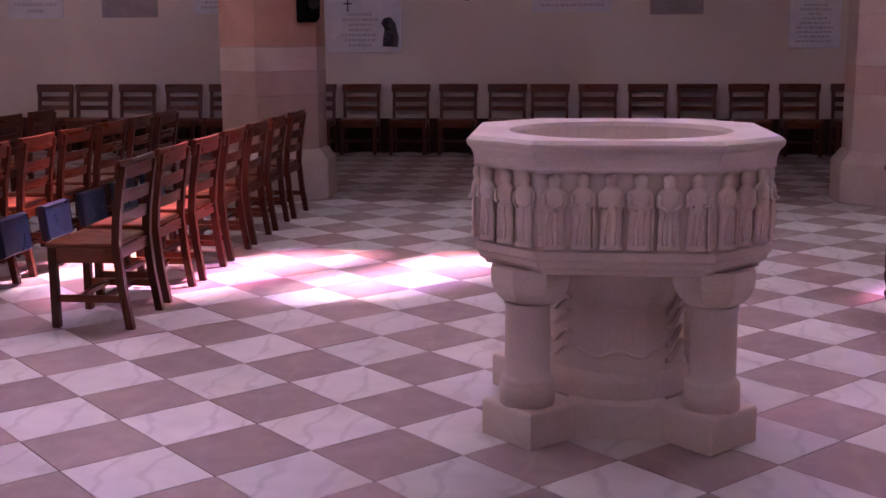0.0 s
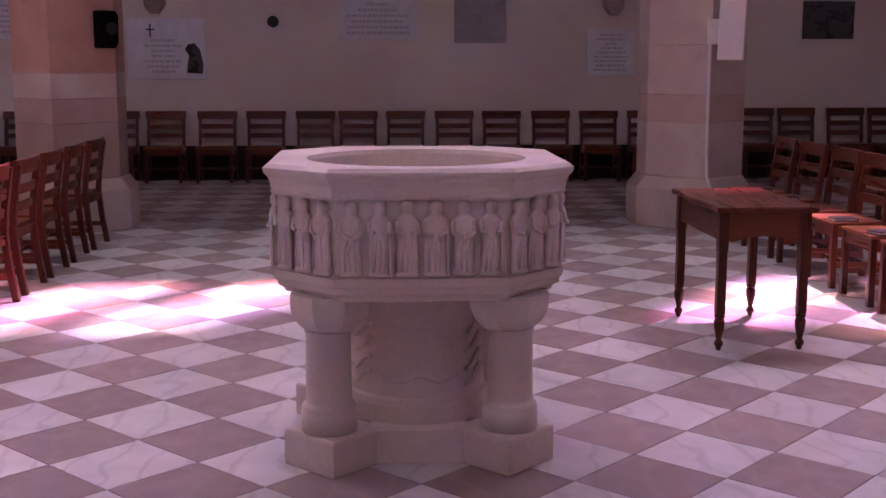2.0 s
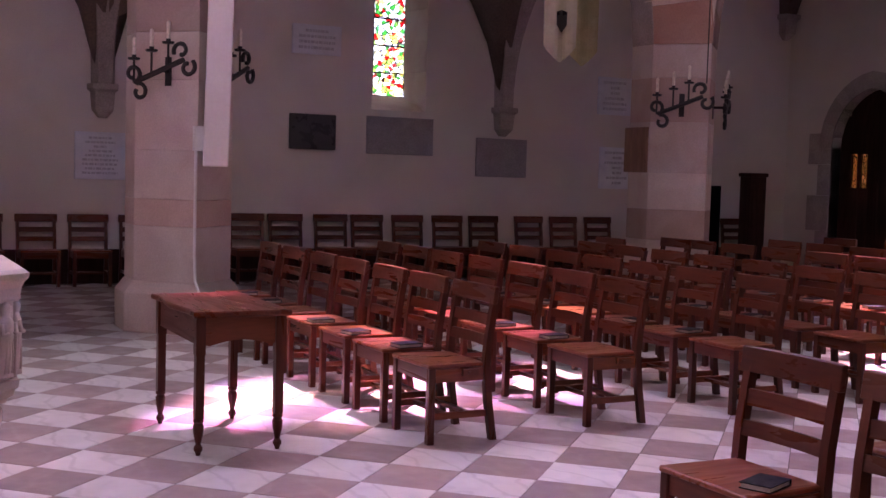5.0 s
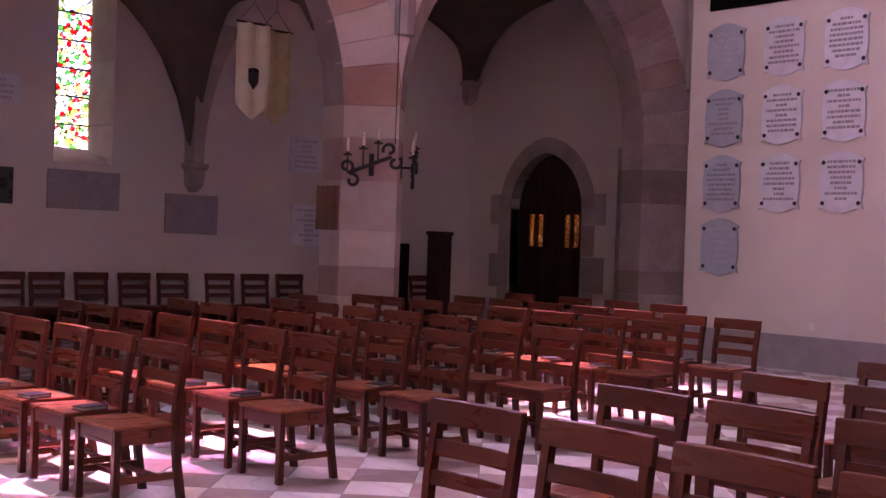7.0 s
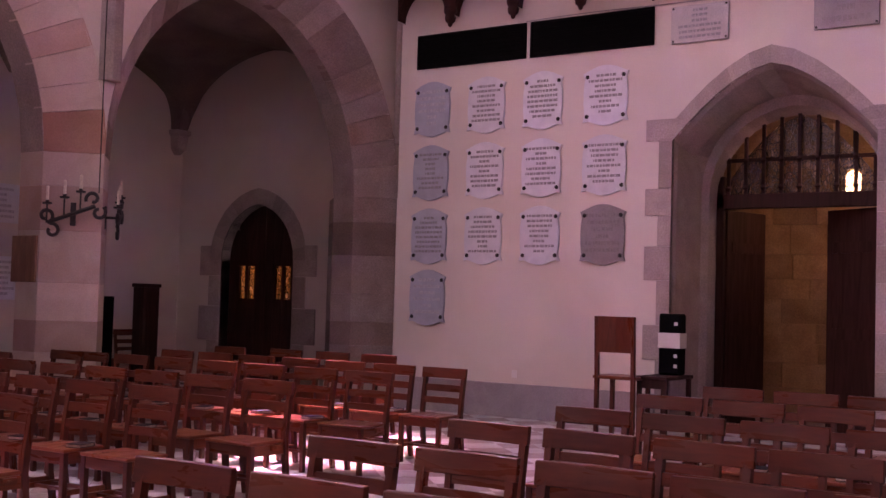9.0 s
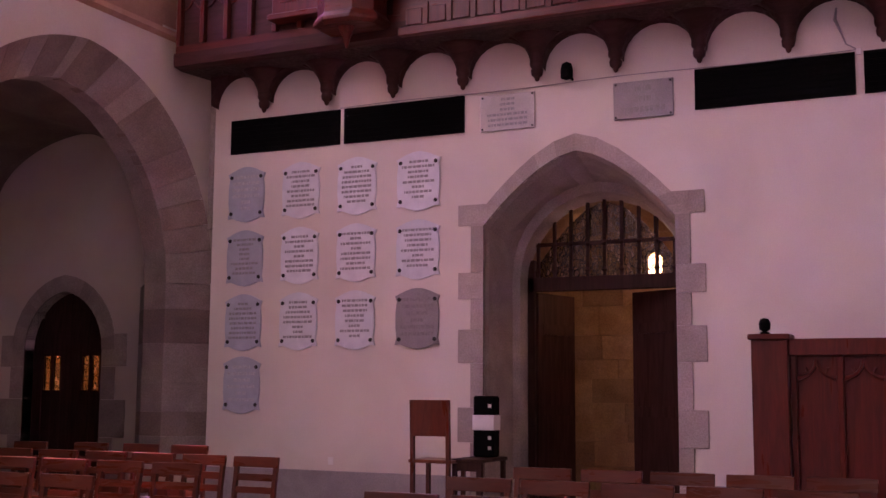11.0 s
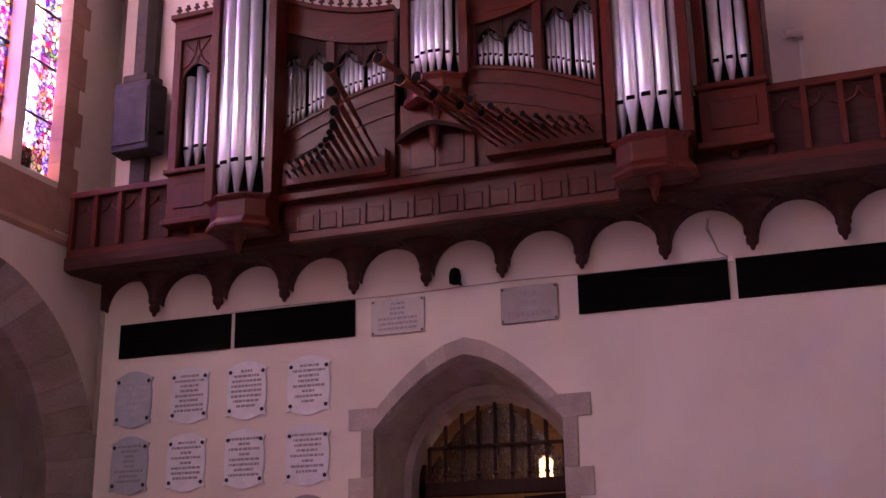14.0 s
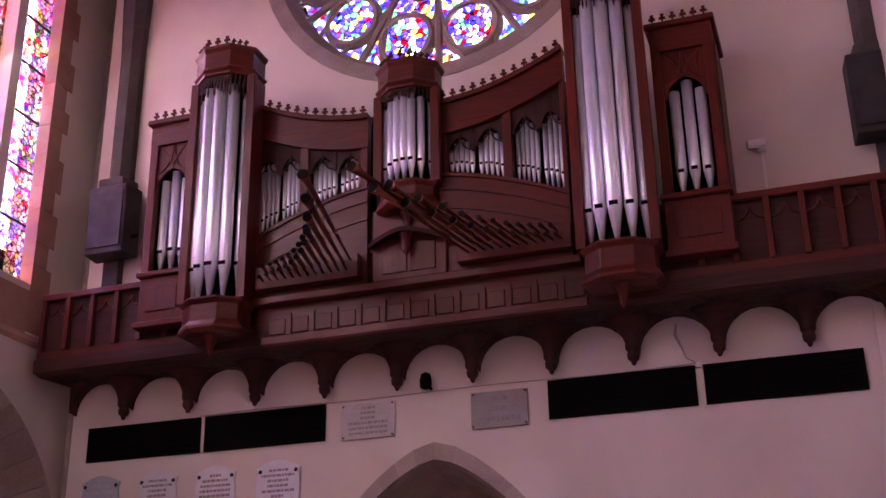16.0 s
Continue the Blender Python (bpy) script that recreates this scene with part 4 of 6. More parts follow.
            for q, z in ((0.09, 0.528), (0.1, 0.535), (0.122, 0.552), (0.143, 0.578), (0.155, 0.608), (0.158, 0.632), (0.158, 0.672)):
                rr.append([(px - sx * 0.01 + q * math.cos(t + w), py - sy * 0.01 + q * math.sin(t + w), z) for w in [math.pi * 2 * i / 8 + math.pi / 8 for i in range(8)]])
            loft(bm, rr)
            part("capital", bm, font_stone, pil)
            bm = bmesh.new()
            loft(bm, [[(px - sx * 0.02 + q * math.cos(w), py - sy * 0.02 + q * math.sin(w), z) for w in [i * math.pi / 2 for i in range(4)]] for q, z in ((0.195, 0), (0.195, 0.128), (0.188, 0.14))])
            part("block", bm, font_stone, pil, bevel=0.004)
    bm = bmesh.new()
    for k in range(4):
        a = k * math.pi / 2
        d, s = Vector((math.sin(a), -math.cos(a))), Vector((math.cos(a), math.sin(a)))
        c = Vector((cx, cy))
        P = [c + d * 0.1 + s * 0.2, c + d * 0.36 + s * 0.17, c + d * 0.36 - s * 0.17, c + d * 0.1 - s * 0.2]
        loft(bm, [[(p.x, p.y, z) for p in P] for z in (0, 0.132)])
    part("plinth", bm, font_stone, font)
    bm = bmesh.new()
    lathe(bm, [(0.29, 0.13), (0.29, 0.2), (0.285, 0.225), (0.275, 0.235), (0.265, 0.5), (0.275, 0.56), (0.3, 0.662)], 56, cx, cy)
    drum = part("drum", bm, font_stone, font)
    # carved ripple and side ornaments on the drum
    for a0 in (-0.95, 0.95):
        bm = bmesh.new()
        for z in (0.3, 0.36, 0.43, 0.49):
            pts = [(cx + 0.277 * math.sin(a0 + w), cy - 0.277 * math.cos(a0 + w), z + 0.03 * math.sin(w * 9)) for w in [-0.22 + 0.055 * i for i in range(9)]]
            tube(bm, pts, 0.012, 5)
        part("carving", bm, font_stone, drum)
    bm = bmesh.new()
    tube(bm, [(cx + 0.275 * math.sin(w), cy - 0.275 * math.cos(w), 0.31 + 0.013 * math.cos(w * 10)) for w in [-0.6 + 0.05 * i for i in range(25)]], 0.008, 5)
    part("carving", bm, font_stone, drum)
    return font


make_font()


# ---- table ----
def make_table():
    x0, x1, y0, y1 = 1.85, 2.29, 6.08, 6.92
    t = tagged(empty("side_table", 0, 0, 0), "small reddish-brown wooden table with turned legs", "table")
    bm = bmesh.new()
    n = 14
    top = []
    for z, g in ((0.742, -0.006), (0.75, 0.0), (0.768, 0.0), (0.774, -0.006)):
        r = []
        for k in range(n + 1):
            u = k / n
            r.append((x0 - 0.05 - g + 0.012 * math.sin(u * 2 * math.pi * 1.5), y0 - 0.06 - g + (y1 - y0 + 0.12 + 2 * g) * u, z))
        for k in range(n, -1, -1):
            u = k / n
            r.append((x1 + 0.05 + g, y0 - 0.06 - g + (y1 - y0 + 0.12 + 2 * g) * u, z))
        top.append(r)
    loft(bm, top)
    part("tabletop", bm, chair_y, t)
    for ya in (y0, y1):
        bm = bmesh.new()
        out = [(x0, 0.742), (x0, 0.60), (x0 + 0.05, 0.585)] + [(x0 + 0.05 + (x1 - x0 - 0.1) * k / 8, 0.585 + 0.03 * math.sin(math.pi * k / 8)) for k in range(1, 8)] + [(x1 - 0.05, 0.585), (x1, 0.60), (x1, 0.742)]
        slab(bm, out, "x", ya - 0.012, ya + 0.012)
        part("apron", bm, chair_x, t)
    for xa in (x0, x1):
        box("apron", chair_y, xa - 0.012, xa + 0.012, y0, y1, 0.59, 0.742, parent=t)
    for xa in (x0, x1):
        for ya in (y0, y1):
            bm = bmesh.new()
            post(bm, [(xa, ya, 0.742), (xa, ya, 0.54)], 0.052, 0.052)
            post(bm, [(xa, ya, 0.54), (xa, ya, 0.2)], 0.046, 0.046)
            lathe(bm, [(0.026, 0.2), (0.03, 0.185), (0.022, 0.175), (0.03, 0.16), (0.027, 0.12), (0.018, 0.08), (0.014, 0.06), (0.024, 0.045), (0.024, 0.03), (0.015, 0.015), (0.012, 0.0)], 12, xa, ya)
            part("leg", bm, chair_z, t)


make_table()


# ---- chairs ----
def curved(bm, z0, z1, half, x, thick, bow, n=8):
    rings = []
    for k in range(n + 1):
        u = -1 + 2 * k / n
        xx = x + bow * (1 - u * u)
        rings.append([(xx - thick / 2, u * half, z0), (xx + thick / 2, u * half, z0), (xx + thick / 2 + (z1 - z0) * 0.12, u * half, z1), (xx - thick / 2 + (z1 - z0) * 0.12, u * half, z1)])
    loft(bm, rings)


def make_chair():
    """A ladder-back church chair that faces -x, its middle at the origin."""
    ch = empty("chair")
    hw = 0.222
    bm = bmesh.new()
    loft(bm, [[(-0.19, -0.24, z), (0.185, -0.222, z), (0.185, 0.222, z), (-0.19, 0.24, z)] for z in (0.432, 0.456)])
    part("seat", bm, chair_x, ch, bevel=0.006)
    for s in (-1, 1):
        bm = bmesh.new()
        post(bm, [(0.245, s * hw, 0.0), (0.21, s * hw, 0.22), (0.19, s * hw, 0.44), (0.2, s * hw, 0.58), (0.225, s * hw, 0.74), (0.246, s * hw, 0.862)], 0.042, 0.038)
        part("back_post", bm, chair_z, ch)
        bm = bmesh.new()
        post(bm, [(-0.162, s * 0.215, 0.0), (-0.162, s * 0.215, 0.432)], 0.042, 0.042)
        part("front_leg", bm, chair_z, ch, bevel=0.003)
        box("side_rail", chair_x, -0.145, 0.175, s * 0.216 - 0.01, s * 0.216 + 0.01, 0.352, 0.43, parent=ch)
        box("side_stretcher", chair_x, -0.145, 0.215, s * 0.216 - 0.009, s * 0.216 + 0.009, 0.14, 0.178, parent=ch)
    box("front_rail", chair_y, -0.174, -0.152, -0.197, 0.197, 0.352, 0.43, parent=ch)
    box("back_rail", chair_y, 0.18, 0.2, -0.205, 0.205, 0.37, 0.43, parent=ch)
    box("stretcher", chair_y, -0.06, -0.03, -0.207, 0.207, 0.148, 0.172, parent=ch)
    box("stretcher", chair_y, 0.08, 0.11, -0.207, 0.207, 0.148, 0.172, parent=ch)
    bm = bmesh.new()
    curved(bm, 0.792, 0.892, 0.256, 0.222, 0.03, 0.022)
    part("top_rail", bm, chair_y, ch, bevel=0.004)
    for z0, z1, x in ((0.665, 0.73, 0.212), (0.55, 0.61, 0.192)):
        bm = bmesh.new()
        curved(bm, z0, z1, 0.203, x, 0.02, 0.018)
        part("slat", bm, chair_y, ch)
    bm = bmesh.new()
    bx(bm, 0.03, 0.13, -0.25, -0.226, 0.385, 0.425)
    bx(bm, 0.06, 0.075, -0.264, -0.25, 0.398, 0.412)
    part("coupling_block", bm, chair_x, ch)
    return ch


CH_LABEL = "reddish-brown varnished wooden ladder-back chair on the tiled floor"
master = tagged(make_chair(), CH_LABEL, "chair", "ladder-back chairs in rows")
first = True
seats = []


def place_chair(x, y, rz=0.0, label=None, group=None):
    global first
    m = pose(x + random.uniform(-0.012, 0.012), y + random.uniform(-0.01, 0.01), 0, 0, 0, rz + random.uniform(-1.6, 1.6))
    if first:
        master.matrix_world = m
        first = False
        ob = master
    else:
        ob = copy_thing(master, m)
    if label:
        tagged(ob, label, group=group or "")
        if x > 4.5:
            ob.scale = (1, 1, 1.04)
    return ob


# blocks: the x of the top rails and the first chair's near edge, with spacing
for xt, y0, num, pitch in ((-2.29, 5.86, 7, 0.635), (-3.42, 5.86, 7, 0.635), (-4.55, 5.86, 7, 0.635), (-5.68, 5.86, 7, 0.635)):
    for k in range(num):
        place_chair(xt - 0.245, y0 + 0.23 + k * pitch)
for xt, y0, num in ((3.52, 5.87, 7), (4.67, 5.95, 7), (5.79, 5.94, 7), (6.95, 5.93, 7), (8.50, 6.15, 7), (9.68, 6.12, 7)):
    for k in range(num):
        place_chair(xt - 0.245, y0 + 0.23 + k * 0.62)
        if k and xt < 10:
            seats.append((xt - 0.245, y0 + 0.23 + k * 0.62, 1))
for xt in (3.36, 4.40, 5.54, 6.80, 8.20, 9.52):
    for k in range(5):
        place_chair(xt - 0.245, 3.30 - k * 0.595 + (0.1 if xt > 8 else 0))
        seats.append((xt - 0.245, 3.30 - k * 0.595 + (0.1 if xt > 8 else 0), 1))
for x, y in ((8.2, 10.45), (7.4, 10.55), (10.75, 10.5), (10.9, 9.7), (10.95, 9.0), (10.95, 8.3)):
    place_chair(x, y)
# chairs along the aisle wall, facing the nave
WALLCH = (-7.12, -6.58, -5.956, -5.331, -4.718, -4.1, -3.5, -2.91, -2.272, -1.64, -1.006, -0.449, 0.168, 0.801, 1.436, 2.072, 2.702, 3.355, 4.05, 4.79, 5.38, 6.035, 6.593, 7.23, 7.87, 8.495, 9.28, 9.915, 10.57, 12.5, 13.3)
for x in WALLCH:
    place_chair(x + 0.235, 15.19, 90.0, "dark reddish-brown ladder-back chair standing against the aisle wall", "chairs along the aisle wall")


# ---- hymn books on seats ----
def make_book():
    b = empty("hymn_book")
    bm = bmesh.new()
    bx(bm, -0.085, 0.085, -0.06, 0.06, 0.0, 0.004)
    bx(bm, -0.085, 0.085, -0.06, 0.06, 0.02, 0.024)
    bx(bm, 0.081, 0.085, -0.06, 0.06, 0.004, 0.02)
    part("cover", bm, book_black, b)
    box("page_block", paper, -0.08, 0.081, -0.054, 0.054, 0.004, 0.02, parent=b)
    return b


book = tagged(make_book(), "black-covered hymn book lying on a chair seat", "book", "hymn books on the seats")
for k, (x, y, s) in enumerate(seats):
    m = pose(x - 0.02 + random.uniform(-0.06, 0.05), y - 0.15 + random.uniform(-0.02, 0.02), 0.4565, 0, 0, random.uniform(-20, 25))
    if k == 0:
        book.matrix_world = m
    elif random.random() < 0.9:
        copy_thing(book, m)


# ---- blue kneelers hung on the chair backs ----
def make_kneeler():
    k = empty("kneeler")
    bm = bmesh.new()
    loft(bm, [[(x, -0.19 + i, 0.0 + i), (x, 0.19 - i, 0.0 + i), (x, 0.19 - i, 0.24 - i), (x, -0.19 + i, 0.24 - i)] for x, i in ((0.0, 0.02), (0.012, 0.004), (0.05, 0.0), (0.066, 0.012))])
    part("cushion", bm, blue_vinyl, k, bevel=0.004)
    bm = bmesh.new()
    tube(bm, [(0.068, -0.18, 0.015), (0.069, 0.18, 0.015), (0.069, 0.18, 0.225), (0.068, -0.18, 0.225)], 0.004, 5)
    part("piping", bm, blue_vinyl, k)
    bm = bmesh.new()
    for s in (-0.1, 0.1):
        bx(bm, -0.03, 0.01, s - 0.012, s + 0.012, 0.2, 0.225)
    part("strap", bm, black, k)
    return k


kn = tagged(make_kneeler(), "blue vinyl kneeling cushion hung on a chair back", "kneeler", "blue kneelers on the chairs")
for k in range(5):
    m = pose(-3.42 - 0.245 + 0.262, 5.86 + 0.36 + (k + 1) * 0.62, 0.2, 0, -7, 0)
    if k == 0:
        kn.matrix_world = m
    else:
        copy_thing(kn, m)


# ---- memorial plaques ----
def bars(bm, axis, a, u0, u1, z0, z1, lines, seed, dep=0.003):
    """Rows of dashes standing for lettering that cannot be read, between u0 and u1."""
    r = random.Random(seed)
    h = (z1 - z0) / lines
    c = (u0 + u1) / 2
    for k in range(lines):
        w = (u1 - u0) / 2 * r.choice((0.35, 0.6, 0.8, 0.95, 0.95))
        z = z1 - (k + 0.7) * h
        u = c - w
        while u < c + w - 0.01:
            d = min(r.uniform(0.02, 0.07), c + w - u)
            if axis == "y":
                bx(bm, a - dep, a, u, u + d, z, z + h * 0.5)
            else:
                bx(bm, u, u + d, a - dep, a, z, z + h * 0.5)
            u += d + 0.012


def scroll_outline(c, zc, w, h):
    """A shield-like tablet: waisted sides, domed head, ogee foot."""
    o = []
    for k in range(9):
        u = k / 8
        o.append((c - w + 2 * w * u, zc - h - 0.055 * max(0.0, math.cos(math.pi * (u - 0.5) * 1.5)) + (0.012 if k in (1, 7) else 0)))
    o += [(c + w - 0.03, zc - h * 0.72), (c + w - 0.012, zc - h * 0.3), (c + w - 0.012, zc + h * 0.3), (c + w - 0.032, zc + h * 0.7), (c + w, zc + h * 0.92)]
    for k in range(1, 8):
        u = 1 - k / 8
        o.append((c - w + 2 * w * u, zc + h + 0.075 * max(0.0, math.cos(math.pi * (u - 0.5) * 1.25))))
    o += [(c - w, zc + h * 0.92), (c - w + 0.032, zc + h * 0.7), (c - w + 0.012, zc + h * 0.3), (c - w + 0.012, zc - h * 0.3), (c - w + 0.03, zc - h * 0.72)]
    return o


def west_tablet(y, z, w, h, material, label, seed, lines, scroll=True):
    t = tagged(new("memorial_tablet"), label, "plaque", "memorial tablets on the west wall")
    bm = bmesh.new()
    out = scroll_outline(y, z, w, h) if scroll else [(y - w, z - h), (y + w, z - h), (y + w, z + h), (y - w, z + h)]
    slab(bm, out, "y", WEST_X - 0.035, WEST_X - 0.0005)
    part("tablet", bm, material, t, bevel=0.003)
    bm = bmesh.new()
    bars(bm, "y", WEST_X - 0.0352, y - w * 0.78, y + w * 0.78, z - h * (0.72 if scroll else 0.85), z + h * (0.9 if scroll else 0.85), lines, seed)
    tagged(part("lettering", bm, ink if material is white_mar or material is blue_marble and 3 < z + 1 < 5 or material is pale_slab else slab_ink if material is grey_slab else faint_ink, t, "dark incised lettering"), kind="stuff")
    for sy in (-1, 1):
        for sz in (-1, 1):
            bm = bmesh.new()
            yy, zz = y + sy * w * (0.8 if scroll else 0.92), z + sz * h * (0.78 if scroll else 0.88)
            rr = 0.028 if scroll else 0.014
            loft(bm, [[(x, yy + q * math.cos(t2), zz + q * math.sin(t2)) for t2 in [2 * math.pi * i / 8 for i in range(8)]] for q, x in ((rr, WEST_X - 0.034), (rr, WEST_X - 0.042), (rr * 0.5, WEST_X - 0.05))])
            part("stud", bm, iron, t)


for r_, z in enumerate((4.28, 3.365, 2.455, 1.58)):
    for c_, y in enumerate((9.51, 8.6, 7.705, 6.77)):
        if r_ == 3 and c_ > 0:
            continue
        grey = (r_, c_) in ((0, 0), (2, 3), (3, 0))
        w = 0.325 if c_ == 3 else 0.31
        west_tablet(y, z, w, 0.335, grey_slab if (r_, c_) == (2, 3) else blue_marble if c_ == 0 else white_mar, ("weathered grey" if grey else "bluish-grey" if c_ == 0 else "white") + " marble tablet with scrolled edges and four studs", r_ * 7 + c_, 8 if not grey else 6)
west_tablet(5.495, 5.1, 0.375, 0.235, pale_slab, "rectangular pale grey stone tablet with faint lettering", 31, 6, False)
west_tablet(3.705, 5.085, 0.372, 0.232, grey_slab, "rectangular grey stone tablet on the plaster", 32, 3, False)


def aisle_plaque(x0, x1, z0, z1, material, label, seed, lines=0, lettering=True):
    t = tagged(new("wall_plaque"), label, "plaque", "plaques on the aisle wall")
    box("slab", material, x0, x1, AISLE_Y - 0.03, AISLE_Y - 0.0005, z0, z1, parent=t, bevel=0.005)
    if lines:
        bm = bmesh.new()
        bars(bm, "x", AISLE_Y - 0.0302, x0 + 0.08, x1 - 0.08, z0 + 0.05, z1 - 0.05, lines, seed)
        tagged(part("lettering", bm, faint_ink, t, "faint grey lettering"), kind="stuff")
    return t


pA = aisle_plaque(-3.16, -2.16, 1.3, 2.08, white_mar, "white marble memorial with a small black cross and dark relief", 1)
bm = bmesh.new()
bars(bm, "x", AISLE_Y - 0.0302, -2.95, -2.45, 1.36, 1.82, 7, 1)
tagged(part("lettering", bm, faint_ink, pA), kind="stuff")
bm = bmesh.new()
bx(bm, -2.865, -2.845, AISLE_Y - 0.036, AISLE_Y - 0.03, 1.83, 2.0)
bx(bm, -2.91, -2.80, AISLE_Y - 0.036, AISLE_Y - 0.03, 1.92, 1.94)
part("cross", bm, black_slab, pA)
bm = bmesh.new()
slab(bm, [(-2.4, 1.38), (-2.2, 1.37), (-2.19, 1.5), (-2.23, 1.68), (-2.3, 1.76), (-2.38, 1.74), (-2.42, 1.68), (-2.37, 1.6), (-2.39, 1.5)], "x", AISLE_Y - 0.045, AISLE_Y - 0.03)
part("relief", bm, black_slab, pA, "plain dark relief shape")
aisle_plaque(-0.449, 0.563, 1.804, 2.337, white_mar, "pale rectangular marble plaque with grey lettering", 2, 6)
aisle_plaque(1.047, 1.716, 1.767, 2.317, grey_slab, "plain grey stone plaque below a lancet window", 3)
aisle_plaque(2.784, 3.419, 1.342, 1.948, white_mar, "white plaque with closely lettered lines", 4, 9)
aisle_plaque(5.653, 6.343, 1.83, 2.319, black_slab, "plain black slate plaque on the plaster", 5)
aisle_plaque(6.814, 7.876, 1.8, 2.336, grey_slab, "wide grey stone plaque under the lancet window", 6)
aisle_plaque(8.605, 9.486, 1.515, 2.094, grey_slab, "grey stone plaque under the corbel", 7)
aisle_plaque(5.669, 6.397, 3.144, 3.554, white_mar, "faint pale plaque high on the plaster", 8, 4)
aisle_plaque(10.835, 11.5, 1.379, 2.039, white_mar, "white lettered plaque beside the column", 9, 7)
aisle_plaque(10.765, 11.4, 2.55, 3.145, white_mar, "faint white plaque high beside the column", 10, 6)
aisle_plaque(-7.5, -6.724, 1.767, 2.3, white_mar, "white marble plaque with faint lettering", 11, 5)
aisle_plaque(-6.186, -5.424, 1.773, 2.3, grey_slab, "plain grey stone plaque", 12)
aisle_plaque(-4.916, -4.1, 1.811, 2.3, white_mar, "white marble plaque with grey lettering", 13, 6)
ro = tagged(new("wall_roundel"), "small round dark cast disc on the plaster wall", "roundel")
bm = bmesh.new()
loft(bm, [[(-1.293 + q * math.cos(t), y, 2.033 + q * math.sin(t)) for t in [2 * math.pi * i / 20 for i in range(20)]] for q, y in ((0.075, AISLE_Y - 0.0005), (0.075, AISLE_Y - 0.02), (0.055, AISLE_Y - 0.03), (0.05, AISLE_Y - 0.022))])
part("disc", bm, iron, ro)


# ---- iron candle brackets on the columns ----
def spiral(cx, cz, r, start, turns, n=14):
    return [(cx + r * (1 - 0.55 * k / n) * math.cos(start + turns * 2 * math.pi * k / n), cz + r * (1 - 0.55 * k / n) * math.sin(start + turns * 2 * math.pi * k / n)) for k in range(n + 1)]


def make_sconce():
    """Built along local x, fixed at the back (y = 0), rising to the right."""
    s = empty("candle_bracket")
    bm = bmesh.new()
    tube(bm, [(x, -0.16, 0.4 * (x + 0.25)) for x in (-0.25, 0.0, 0.25)], 0.024)
    for cx, cz, st, tn in ((-0.27, 0.075, -0.6, 0.85), (-0.2, -0.085, 1.9, -0.9), (0.22, 0.28, 3.6, -0.85), (0.29, 0.13, 0.9, -0.9)):
        tube(bm, [(x, -0.16, z) for x, z in spiral(cx, cz, 0.078, st, tn)], 0.02, 6)
    part("scroll", bm, iron, s)
    bm = bmesh.new()
    tube(bm, [(0.0, -0.16, 0.11), (0.0, 0.0, 0.11)], 0.016)
    bx(bm, -0.03, 0.03, -0.012, 0.0, -0.02, 0.24)
    part("stay", bm, iron, s)
    for k, x in enumerate((-0.26, -0.08, 0.09)):
        z = 0.4 * (x + 0.25)
        bm = bmesh.new()
        lathe(bm, [(0.01, z), (0.01, z + 0.2), (0.05, z + 0.205), (0.055, z + 0.225), (0.02, z + 0.225), (0.02, z + 0.25)], 10, x, -0.16)
        cup = part("candle_cup", bm, iron, s)
        bm = bmesh.new()
        lathe(bm, [(0.017, z + 0.226), (0.017, z + 0.4), (0.004, z + 0.41)], 10, x, -0.16)
        part("candle", bm, wax, cup, "cream wax candle")
    return s


sc_label = "black wrought-iron candle bracket with scrolls and three candles"
sc = tagged(make_sconce(), sc_label, "candle bracket", "iron candle brackets")
# on the angled nave faces of the columns
def on_face(cx, side, along):
    d = Vector((side * 0.7071, -0.7071))
    s_ = Vector((0.7071, side * 0.7071))
    c = Vector((cx + side * 0.232, 11.15 - 0.427))
    p = c + s_ * along + d * 0.002
    return p, (-45 if side < 0 else 45)


p, rz = on_face(3.02, -1, 0.02)
sc.matrix_world = pose(p.x, p.y, 2.28, 0, 0, rz)
p, rz = on_face(8.86, -1, 0.02)
copy_thing(sc, pose(p.x, p.y, 2.28, 0, 0, rz))
for cx in (3.02, 8.86):
    p, rz = on_face(cx, 1, 0.05)
    copy_thing(sc, pose(p.x, p.y, 2.28, 0, 0, rz))
p, rz = on_face(-2.79, 1, 0.2)
ls = tagged(empty("loudspeaker", p.x, p.y, 1.64, rz), "small black loudspeaker on the corner of the stone column", "speaker")
bm = bmesh.new()
loft(bm, [[(-0.09, 0.0, z), (0.09, 0.0, z), (0.075, -d, z), (-0.075, -d, z)] for d, z in ((0.1, 0.0), (0.15, 0.04), (0.16, 0.28), (0.12, 0.33))])
part("case", bm, black, ls, bevel=0.008)
bm = bmesh.new()
lathe(bm, [(0.055, 0.0), (0.055, 0.012), (0.02, 0.016)], 14)
cone = part("cone", bm, iron, ls)
cone.matrix_basis = pose(0, -0.158, 0.17, 90, 0, 0)

nb = tagged(new("notice_board"), "plain brown wooden board fixed to the stone column", "board")
box("board", board_wood, 8.365, 8.396, 10.97, 11.4, 1.62, 2.14, parent=nb, bevel=0.006)
cord = tagged(new("hanging_cord"), "thin dark cord hanging down the column to the candle bracket", "cord")
bm = bmesh.new()
tube(bm, [(8.7, 10.36, 8.0), (8.7, 10.36, 2.62)], 0.007, 5)
part("cord", bm, iron, cord)

# ---- screen hung on the middle column, with its cable duct ----
tv = tagged(new("wall_screen"), "white hanging screen housing fixed edgewise to the column", "screen")
bm = bmesh.new()
